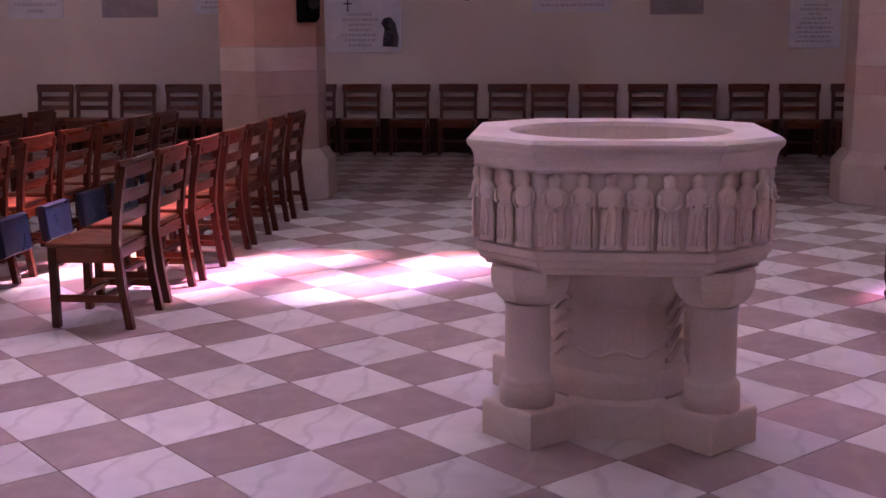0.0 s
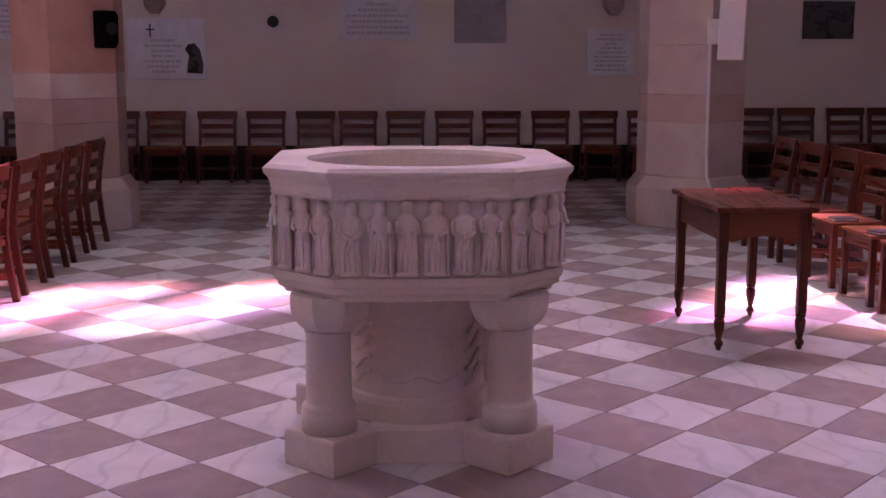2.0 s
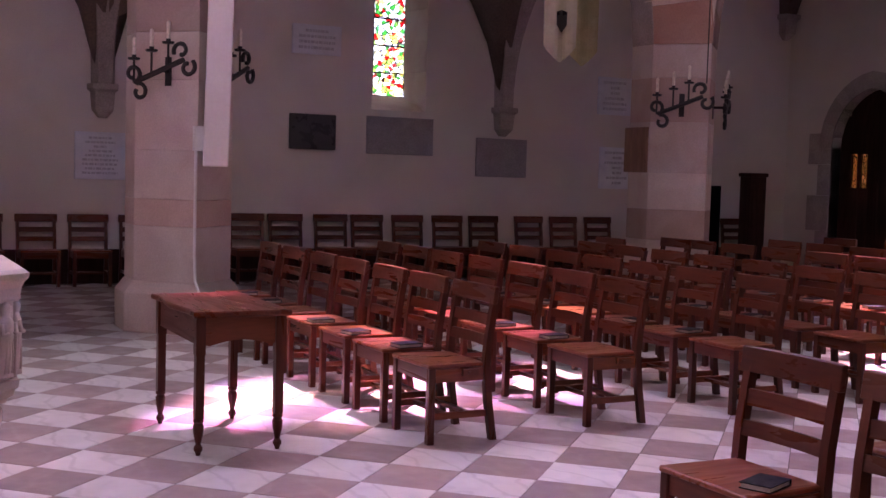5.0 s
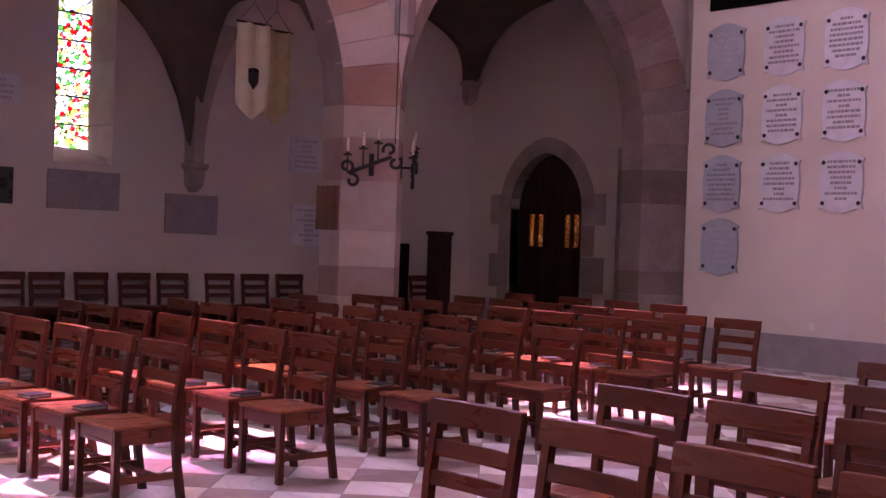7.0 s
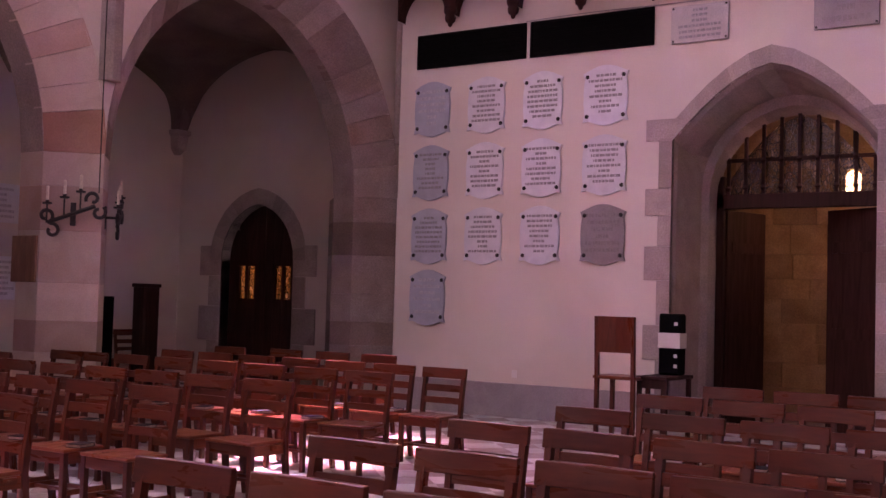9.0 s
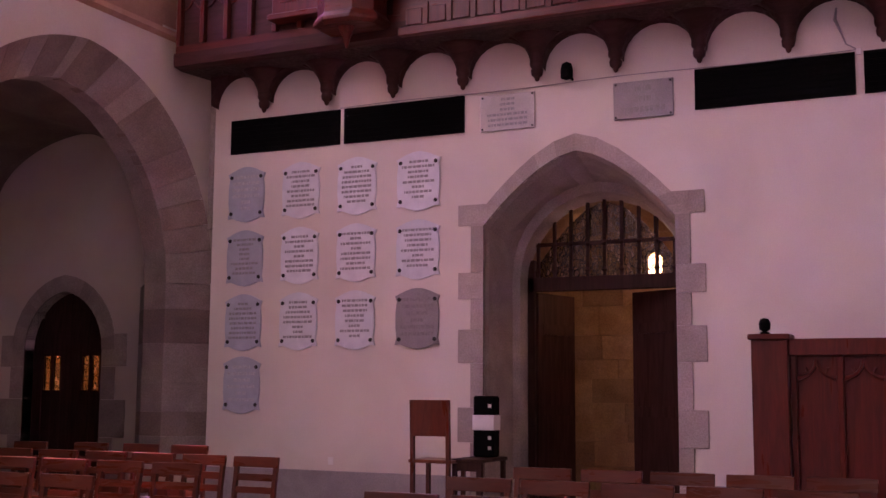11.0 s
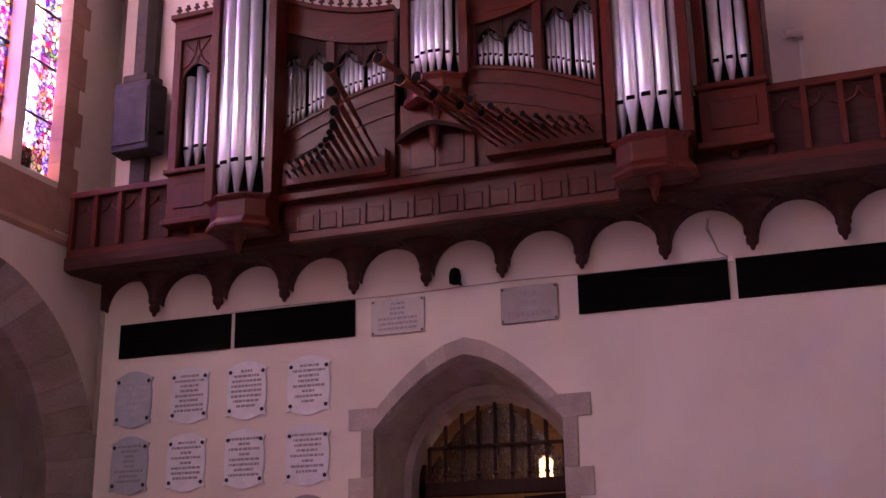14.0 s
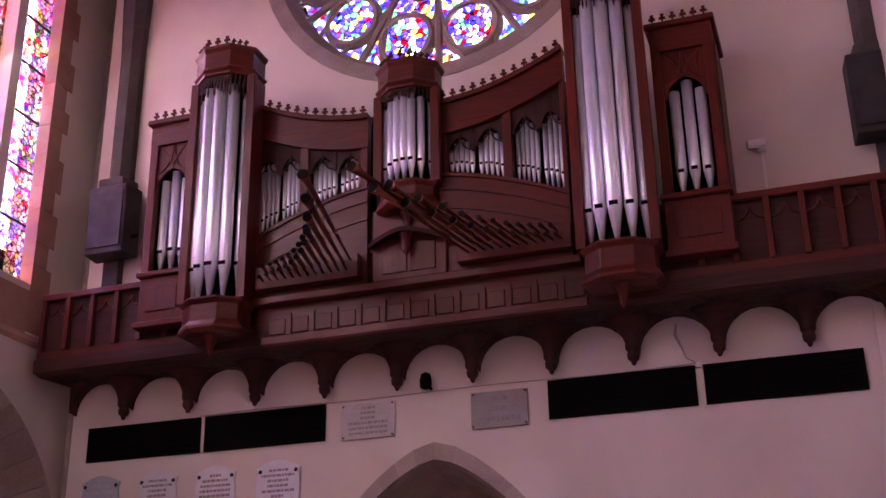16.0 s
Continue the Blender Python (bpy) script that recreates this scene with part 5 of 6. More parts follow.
loft(bm, [[(3.03 + a + 0.02 * (z - 1.54), 10.36 + b, z) for a, b in ((0.0, 0.0), (0.22, -0.06), (0.25, 0.04), (0.03, 0.1))] for z in (1.54, 3.6)])
part("housing", bm, white_paint, tv, bevel=0.01)
box("bracket", white_paint, 2.98, 3.06, 10.44, 10.52, 1.68, 1.9, parent=tv)
duct = tagged(new("cable_duct"), "thin white cable duct running down the column", "cable")
bm = bmesh.new()
tube(bm, [(3.0, 10.475, 1.9), (3.0, 10.475, 0.75), (3.01, 10.47, 0.5), (3.04, 10.39, 0.36), (3.05, 10.375, 0.02)], 0.014, 6)
part("duct", bm, white_paint, duct)

# ---- banners hanging in the aisle ----
for x, y, zt, label in ((7.93, 12.2, 3.26, "cream cloth banner with a small dark shield"), (8.4, 12.42, 3.26, "yellow cloth banner hanging behind another")):
    b = tagged(new("banner"), label, "banner", "cloth banners in the aisle")
    bm = bmesh.new()
    n = 10
    rings = []
    for k in range(n + 1):
        u = -1 + 2 * k / n
        w = 0.02 * math.sin(5 * u)
        low = zt - 0.33 + 0.2 * abs(u) ** 1.5
        rings.append([(x + 0.22 * u, y + w, low), (x + 0.22 * u, y + w + 0.006, low), (x + 0.22 * u, y + w + 0.006, 4.1), (x + 0.22 * u, y + w, 4.1)])
    loft(bm, rings)
    part("cloth", bm, pale_cloth if y < 12.4 else banner_cloth, b)
    if y < 12.4:
        bm = bmesh.new()
        slab(bm, [(x, zt + 0.03), (x + 0.07, zt + 0.12), (x + 0.075, zt + 0.28), (x, zt + 0.3), (x - 0.075, zt + 0.28), (x - 0.07, zt + 0.12)], "x", y - 0.03, y - 0.022)
        part("emblem", bm, black_slab, b)
    bm = bmesh.new()
    tube(bm, [(x - 0.25, y, 4.1), (x + 0.25, y, 4.1)], 0.014)
    part("rod", bm, dark_wood, b)
    bm = bmesh.new()
    tube(bm, [(x - 0.22, y, 4.1), (x, y, 4.35), (x, y, 5.6)], 0.004, 5)
    tube(bm, [(x + 0.22, y, 4.1), (x, y, 4.35)], 0.004, 5)
    part("cord", bm, iron, b)

# ---- dark cabinet and stand in the aisle ----
cab = tagged(new("dark_cabinet"), "tall dark wooden cabinet standing in the aisle", "cabinet")
box("body", dark_wood, 12.64, 12.97, 14.0, 14.24, 0.06, 1.63, parent=cab, bevel=0.01)
box("cornice", dark_wood, 12.62, 12.99, 13.98, 14.26, 1.63, 1.69, parent=cab, bevel=0.01)
box("plinth", dark_wood, 12.62, 12.99, 13.98, 14.26, 0, 0.06, parent=cab)
box("door", dark_wood, 12.68, 12.93, 13.985, 14.0, 0.12, 1.58, parent=cab, bevel=0.004)
st = tagged(new("notice_stand"), "narrow black notice stand beside the column", "stand")
box("panel", black, 11.48, 11.66, 13.52, 13.57, 0.4, 1.48, parent=st)
box("foot", black, 11.43, 11.71, 13.42, 13.68, 0, 0.03, parent=st)
box("pole", black, 11.55, 11.59, 13.57, 13.6, 0.03, 1.4, parent=st)

# ---- high-backed chair, table and black unit by the doorway ----
hc = tagged(new("high_chair"), "tall red-brown wooden chair with a solid back panel", "chair")
X, Y0, Y1 = 12.62, 5.70, 6.20
for y in (Y0 + 0.02, Y1 - 0.02):
    bm = bmesh.new()
    post(bm, [(X, y, 0), (X, y, 0.7), (X - 0.03, y, 1.42)], 0.05, 0.045)
    part("back_post", bm, chair_z, hc)
    bm = bmesh.new()
    post(bm, [(X + 0.42, y, 0), (X + 0.42, y, 0.69)], 0.05, 0.045)
    part("front_leg", bm, chair_z, hc)
box("seat", chair_x, X - 0.02, X + 0.46, Y0 - 0.02, Y1 + 0.03, 0.69, 0.73, parent=hc, bevel=0.006)
bm = bmesh.new()
loft(bm, [[(X - 0.05, Y0 + 0.03, z), (X - 0.02, Y0 + 0.03, z), (X + 0.03, (Y0 + Y1) / 2, z), (X - 0.02, Y1 - 0.03, z), (X - 0.05, Y1 - 0.03, z), (X + 0.0, (Y0 + Y1) / 2, z)] for z in (1.0, 1.42)])
part("back_panel", bm, chair_z, hc)
box("stretcher", chair_y, X - 0.02, X + 0.02, Y0 + 0.04, Y1 - 0.04, 0.25, 0.3, parent=hc)
# Table added in place of the rest of the high chair's wide seat.
tb = tagged(new("low_table"), "small dark wooden table added to extend the high chair's seat", "table")
box("tabletop", dark_wood, 12.75, 13.55, 5.36, 5.76, 0.7, 0.74, parent=tb, bevel=0.006)
for x in (12.8, 13.5):
    for y in (5.4, 5.72):
        box("leg", dark_wood, x - 0.025, x + 0.025, y - 0.025, y + 0.025, 0, 0.7, parent=tb)
box("apron", dark_wood, 12.79, 12.81, 5.42, 5.7, 0.6, 0.7, parent=tb)
un = tagged(new("black_unit"), "upright black appliance with a white band and square labels", "appliance")
box("case", black, 13.25, 13.45, 5.42, 5.69, 0.741, 1.47, parent=un, bevel=0.02)
box("band", white_paint, 13.245, 13.455, 5.415, 5.695, 1.06, 1.24, parent=un, bevel=0.004)
for z in (1.33, 0.95, 0.83):
    box("tag", white_paint, 13.244, 13.25, 5.45, 5.49, z, z + 0.04, parent=un)

# ---- carved wooden screen by the west wall ----
scr = tagged(new("wooden_screen"), "dark carved oak screen with traceried panels and corner post", "screen")
SX = 12.5
box("post", organ_z, SX - 0.14, SX + 0.14, 1.84, 2.2, 0, 2.06, parent=scr, bevel=0.008)
box("post_cap", organ_z, SX - 0.17, SX + 0.17, 1.81, 2.23, 2.06, 2.12, parent=scr, bevel=0.012)
box("top_rail", organ_z, SX - 0.09, SX + 0.09, -1.3, 1.84, 1.9, 2.07, parent=scr, bevel=0.01)
box("plinth", organ_z, SX - 0.08, SX + 0.08, -1.3, 1.84, 0, 0.25, parent=scr)
y = 1.8
while y > -1.3:
    box("panel", organ_z, SX - 0.015, SX + 0.015, y - 0.42, y - 0.03, 0.25, 1.9, parent=scr)
    box("mullion", organ_z, SX - 0.06, SX + 0.06, y - 0.03, y + 0.03, 0.25, 1.9, parent=scr, bevel=0.008)
    bm = bmesh.new()
    for s in (-1, 1):
        tube(bm, [(SX - 0.035, y - 0.225 + s * (0.19 - 0.18 * math.sin(a)), 1.68 + 0.17 * (1 - math.cos(a))) for a in [math.pi / 2 * i / 6 for i in range(7)]], 0.02, 5)
        tube(bm, [(SX - 0.035, y - 0.225 + s * 0.185, 1.66), (SX - 0.035, y - 0.225 + s * 0.08, 1.71), (SX - 0.035, y - 0.225 + s * 0.11, 1.78)], 0.016, 5)
    part("tracery", bm, organ_z, scr)
    y -= 0.45
fin = tagged(new("spot_lamp"), "small black spot lamp standing on the screen post", "lamp")
bm = bmesh.new()
lathe(bm, [(0.05, 2.121), (0.05, 2.14), (0.02, 2.15), (0.055, 2.17), (0.06, 2.24), (0.04, 2.28), (0.0, 2.29)], 14, SX, 2.08)
part("body", bm, black, fin)

# ---- fittings on the west wall ----
for y0, y1 in ((7.99, 9.8), (6.11, 7.92), (1.24, 3.07), (-0.69, 1.145)):
    g = tagged(new("vent_grille"), "long black ventilation grille in the plaster wall", "vent", "black grilles over the doorway")
    box("backing", black, WEST_X - 0.012, WEST_X - 0.0005, y0, y1, 4.89, 5.38, parent=g)
    bm = bmesh.new()
    for a in ((y0, y1, 4.89, 4.92), (y0, y1, 5.35, 5.38), (y0, y0 + 0.03, 4.92, 5.35), (y1 - 0.03, y1, 4.92, 5.35)):
        bx(bm, WEST_X - 0.03, WEST_X - 0.0125, *a)
    part("frame", bm, black, g)
    for k in range(6):
        box("slat", black, WEST_X - 0.024, WEST_X - 0.0125, y0 + 0.03, y1 - 0.03, 4.95 + k * 0.066, 4.97 + k * 0.066, parent=g)
sp = tagged(new("security_camera"), "small black camera on a short wall bracket", "camera")
bm = bmesh.new()
tube(bm, [(WEST_X, 4.62, 5.44), (WEST_X - 0.12, 4.62, 5.44)], 0.02, 8)
part("arm", bm, black, sp)
bm = bmesh.new()
lathe(bm, [(0.03, 5.4), (0.075, 5.42), (0.08, 5.52), (0.06, 5.6), (0.0, 5.63)], 14, WEST_X - 0.16, 4.64)
part("body", bm, black, sp)
wire = tagged(new("wall_wire"), "thin wire fixed along the plaster over the tablets", "cable")
bm = bmesh.new()
tube(bm, [(WEST_X - 0.012, y, 5.40 + 0.012 * math.sin(y * 2)) for y in [8.0 - 0.4 * i for i in range(18)]], 0.006, 5)
part("wire", bm, grey_slab, wire)
flex = tagged(new("loose_cable"), "short loose cable hanging from the gallery to the grilles", "cable")
bm = bmesh.new()
tube(bm, [(WEST_X - 0.02, 1.42, 5.92), (WEST_X - 0.05, 1.44, 5.78), (WEST_X - 0.04, 1.37, 5.6), (WEST_X - 0.03, 1.33, 5.48), (WEST_X - 0.02, 1.2, 5.4)], [0.012, 0.02, 0.012, 0.008, 0.008], 6)
part("flex", bm, grey_slab, flex)
box("plug", white_paint, WEST_X - 0.03, WEST_X - 0.0005, 1.165, 1.225, 5.345, 5.42, parent=flex, bevel=0.004)
cc = tagged(new("security_camera"), "white security camera with its conduit on the upper wall", "camera")
bm = bmesh.new()
tube(bm, [(WEST_X - 0.1, 0.1, 8.13), (WEST_X - 0.16, 0.31, 8.11)], 0.055, 10)
part("body", bm, white_paint, cc)
bm = bmesh.new()
bx(bm, WEST_X - 0.02, WEST_X, 0.13, 0.16, 7.2, 8.08)
bx(bm, WEST_X - 0.11, WEST_X, 0.1, 0.2, 8.06, 8.2)
part("conduit", bm, white_paint, cc)
for y in (9.62, -1.32):
    ws = structure(new("wall_shaft"), "dark stone roof shaft on a heavy corbel in the corner")
    bm = bmesh.new()
    loft(bm, [ring(8, r, z, WEST_X - 0.05, y, 0.39) for r, z in ((0.2, 9.2), (0.2, 11.4), (0.26, 12.6), (0.4, 13.6), (0.55, 14.6))])
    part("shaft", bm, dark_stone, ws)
    bm = bmesh.new()
    loft(bm, [[(WEST_X, y - w, z), (WEST_X, y + w, z), (WEST_X - d, y + w * 0.8, z), (WEST_X - d, y - w * 0.8, z)] for w, d, z in ((0.16, 0.2, 8.7), (0.2, 0.26, 8.95), (0.27, 0.34, 9.05), (0.27, 0.34, 9.16), (0.2, 0.24, 9.2))])
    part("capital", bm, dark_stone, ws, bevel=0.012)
    bm = bmesh.new()
    bx(bm, WEST_X - 0.14, WEST_X, y - 0.13, y + 0.13, 6.6, 8.7)
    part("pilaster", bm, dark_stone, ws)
    lo = tagged(new("loudspeaker"), "large dark loudspeaker cabinet hung on the corner shaft", "speaker")
    yy = y - 0.1 if y > 0 else y + 0.02
    bm = bmesh.new()
    loft(bm, [[(WEST_X - 0.145, yy - 0.36, z), (WEST_X - 0.145, yy + 0.36, z), (WEST_X - d, yy + 0.32, z), (WEST_X - d, yy - 0.32, z)] for d, z in ((0.5, 7.86), (0.52, 8.94))])
    part("case", bm, speaker_grey, lo, bevel=0.015)
    bm = bmesh.new()
    bx(bm, WEST_X - 0.532, WEST_X - 0.512, yy - 0.28, yy + 0.28, 7.95, 8.85)
    part("grille", bm, speaker_grey, lo, bevel=0.006)
    bm = bmesh.new()
    tube(bm, [(WEST_X - 0.3, yy - 0.34, 8.15), (WEST_X - 0.3, yy - 0.43, 8.15)], 0.03, 8)
    part("knob", bm, black, lo)
ou = tagged(new("wall_socket"), "small white wall socket above the skirting", "socket")
box("plate", white_paint, WEST_X - 0.012, WEST_X - 0.0005, 8.01, 8.09, 0.54, 0.64, parent=ou, bevel=0.003)
sk = tagged(new("loudspeaker"), "small dark loudspeaker in the wall recess", "speaker")
box("case", black, 14.45, 14.749, 10.15, 10.4, 4.7, 5.2, parent=sk, bevel=0.01)
# ---- organ gallery ----
gal = structure(new("organ_gallery"), "red-brown wooden organ gallery on carved pendant brackets")
GX = 13.08
box("floor_board", organ_y, GX, WEST_X, -1.35, 10.2, 6.12, 6.22, parent=gal)
# Cornice, bracket arches and pendants get their shade from the darker wood copy.
bm = bmesh.new()
loft(bm, [[(GX - 0.05, y, 6.02), (GX + 0.1, y, 5.99), (GX + 0.12, y, 6.2), (GX - 0.06, y, 6.2), (GX - 0.06, y, 6.1)] for y in (-1.35, 10.2)])
part("cornice", bm, organ_shaded, gal)
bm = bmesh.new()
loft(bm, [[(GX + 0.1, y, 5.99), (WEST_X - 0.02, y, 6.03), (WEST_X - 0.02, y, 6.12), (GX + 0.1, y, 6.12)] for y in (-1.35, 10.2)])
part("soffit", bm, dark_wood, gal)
# round-arched brackets with turned pendants
PY = [9.16 - 1.0305 * k for k in range(11)]
for a, b in zip([10.1] + PY, PY + [-1.4]):
    c, s = (a + b) / 2, (a - b) / 2
    bm = bmesh.new()
    rings = []
    for k in range(13):
        t = math.pi * k / 12
        y = c + s * math.cos(t) * 0.88
        z = 5.58 + 0.44 * math.sin(t)
        rings.append([(WEST_X - 0.2, y, min(z + 0.02, 6.03)), (WEST_X - 0.01, y, z), (WEST_X - 0.01, y, 6.05), (WEST_X - 0.22, y, 6.05)])
    loft(bm, rings)
    part("bracket_arch", bm, organ_shaded, gal)
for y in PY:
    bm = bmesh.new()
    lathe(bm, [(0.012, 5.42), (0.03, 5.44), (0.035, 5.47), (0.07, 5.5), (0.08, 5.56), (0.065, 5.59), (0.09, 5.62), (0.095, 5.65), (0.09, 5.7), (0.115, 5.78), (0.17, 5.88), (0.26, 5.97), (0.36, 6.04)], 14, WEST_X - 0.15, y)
    part("pendant", bm, organ_shaded, gal, smooth=True)
# balustrade
box("handrail", organ_y, GX - 0.05, GX + 0.09, -1.35, 10.2, 7.08, 7.17, parent=gal, bevel=0.01)
box("bottom_rail", organ_y, GX - 0.02, GX + 0.06, -1.35, 10.2, 6.2, 6.32, parent=gal)
# Recess shade is put into this panel's colour.
box("backing_panel", organ_shaded, GX + 0.04, GX + 0.06, -1.35, 10.2, 6.32, 7.08, parent=gal)
y = 10.15
while y > -1.3:
    if not 1.0 < y < 8.1:
        box("baluster", organ_z, GX - 0.045, GX + 0.06, y - 0.035, y + 0.035, 6.32, 7.08, parent=gal, bevel=0.006)
        bm = bmesh.new()
        for s in (-1, 1):
            tube(bm, [(GX + 0.02, y - 0.2 + s * (0.16 - 0.15 * math.sin(a)), 6.85 + 0.16 * (1 - math.cos(a))) for a in [math.pi / 2 * i / 5 for i in range(6)]], 0.014, 5)
        part("tracery", bm, organ_z, gal)
    y -= 0.4

# ---- pipe organ ----
organ = tagged(new("pipe_organ"), "red-brown wooden pipe organ with silver pipes and horizontal trumpets", "organ")
MID = 4.54


def organ_pipe(parent, x, y, z0, h, r):
    """A tin flue pipe: pointed foot, flattened mouth, straight body."""
    p = bmesh.new()
    foot = min(0.13 * h + 0.12, 0.45)
    lathe(p, [(r * 0.22, z0), (r * 0.95, z0 + foot), (r, z0 + foot + 0.01), (r, z0 + h), (r * 0.86, z0 + h), (r * 0.86, z0 + h - 0.02)], 14, x, y)
    ob = part("pipe", p, pipe_metal, parent, smooth=True)
    # Black block paints the shade in the mouth's slot.
    p = bmesh.new()
    bx(p, x - r * 1.03, x - r * 0.8, y - r * 0.55, y + r * 0.55, z0 + foot + 0.005, z0 + foot + 0.03 + r * 0.3)
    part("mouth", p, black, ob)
    return ob


def cresting(y0, y1, zf, x, parent):
    """A row of small fleurons along the top of the case; zf gives the height."""
    bm = bmesh.new()
    k = max(2, round(abs(y1 - y0) / 0.14))
    for i in range(k):
        y = y0 + (y1 - y0) * (i + 0.5) / k
        z = zf(y)
        bx(bm, x - 0.012, x + 0.012, y - 0.012, y + 0.012, z, z + 0.1)
        bx(bm, x - 0.012, x + 0.012, y - 0.042, y + 0.042, z + 0.045, z + 0.072)
        bx(bm, x - 0.01, x + 0.01, y - 0.022, y + 0.022, z + 0.09, z + 0.12)
    tagged(part("cresting", bm, organ_y, parent), kind="stuff")


def tower(cy, w, front, back, zb, z0, z1, ztop, pipes, rad):
    """A three-sided projecting tower of pipes, from its corbelled foot to its crown."""
    t = new("tower")
    t.parent = organ
    ch = 0.2
    plan = lambda o, z: [(back, cy - w - o, z), (front + ch, cy - w - o, z), (front - o, cy - w * 0.45, z), (front - o, cy + w * 0.45, z), (front + ch, cy + w + o, z), (back, cy + w + o, z)]
    bm = bmesh.new()
    loft(bm, [plan(-0.05, zb), plan(0.03, zb + 0.04), plan(0.03, zb + 0.08), plan(-0.03, zb + 0.16), plan(-0.03, z0 - 0.08), plan(0.025, z0 - 0.03), plan(0.025, z0)])
    part("foot", bm, organ_y, t, bevel=0.006)
    bm = bmesh.new()
    lathe(bm, [(0.008, zb - 0.28), (0.03, zb - 0.24), (0.05, zb - 0.14), (0.1, zb - 0.04), (0.12, zb + 0.005)], 8, front + 0.25, cy)
    part("finial", bm, organ_z, t)
    for s in (-1, 1):
        box("side_post", organ_z, front + ch - 0.03, front + ch + 0.07, cy + s * w - 0.06, cy + s * w + 0.06, z0, z1, parent=t, bevel=0.006)
        box("side_panel", organ_z, front + ch + 0.07, back, cy + s * w - 0.02, cy + s * w + 0.02, z0, z1, parent=t)
    # Black sheet paints the shade inside the tower, behind its pipes.
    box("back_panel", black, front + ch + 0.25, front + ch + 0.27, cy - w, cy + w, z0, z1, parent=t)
    bm = bmesh.new()
    loft(bm, [plan(0.0, z1 - 0.02), plan(0.0, z1 + 0.02), plan(0.045, z1 + 0.05), plan(0.045, z1 + 0.08), plan(0.008, z1 + 0.1), plan(0.008, ztop - 0.09), plan(0.05, ztop - 0.04), plan(0.05, ztop)])
    part("crown", bm, organ_y, t, bevel=0.006)
    cresting(cy - w * 0.5, cy + w * 0.5, lambda y: ztop, front - 0.03, t)
    bm = bmesh.new()
    for s in (-1, 1):
        for i in range(3):
            y = cy + s * w * (0.5 + 0.16 * i)
            bx(bm, front + 0.02 + 0.05 * i, front + 0.04 + 0.05 * i, y - 0.012, y + 0.012, ztop, ztop + 0.1)
            bx(bm, front + 0.02 + 0.05 * i, front + 0.04 + 0.05 * i, y - 0.036, y + 0.036, ztop + 0.045, ztop + 0.07)
    tagged(part("cresting", bm, organ_y, t), kind="stuff")
    # carved fringe under the crown
    bm = bmesh.new()
    for i in range(17):
        u = -1 + 2 * (i + 0.5) / 17
        x = front + 0.03 + (ch - 0.02) * max(0, (abs(u) - 0.45) / 0.55)
        d = (0.16 + 0.26 * abs(math.sin(i * 1.9)) * (0.6 + 0.4 * abs(u))) * min(1.0, (z1 - z0) / 2.4)
        y, h = cy + u * w * 0.94, w * 0.94 / 17
        loft(bm, [[(x, y - h * q, z), (x + 0.018, y - h * q, z), (x + 0.018, y + h * q, z), (x, y + h * q, z)] for q, z in ((0.12, z1 - d), (0.55, z1 - d * 0.8), (0.3, z1 - d * 0.62), (0.95, z1 - d * 0.3), (0.98, z1))])
    tagged(part("fringe", bm, dark_wood, t), kind="stuff")
    for u, zo, hh in pipes:
        x = front + 0.06 + rad + (ch - 0.02) * max(0, (abs(u) - 0.4) / 0.6)
        organ_pipe(t, x, cy + u * w * 0.84, z0 + 0.005 + zo, (z1 - z0 - 0.05) * hh, rad * (1.0 - 0.2 * abs(u)))
    return t


big = [(-0.92, 0.02, 0.93), (-0.5, 0.0, 0.97), (0.0, 0.0, 1.0), (0.5, 0.0, 0.97), (0.92, 0.02, 0.93)]
tower(7.2, 0.44, 12.42, 12.98, 6.1, 6.56, 9.85, 10.28, big, 0.094)
tower(1.83, 0.44, 12.42, 12.98, 6.08, 6.56, 10.05, 10.55, big, 0.094)
tower(MID, 0.4, 12.62, 13.1, 7.5, 7.86, 9.22, 9.62, [(-0.95, 0, 0.9), (-0.62, 0, 0.94), (-0.3, 0, 0.98), (0, 0, 1), (0.3, 0, 0.98), (0.62, 0, 0.94), (0.95, 0, 0.9)], 0.058)

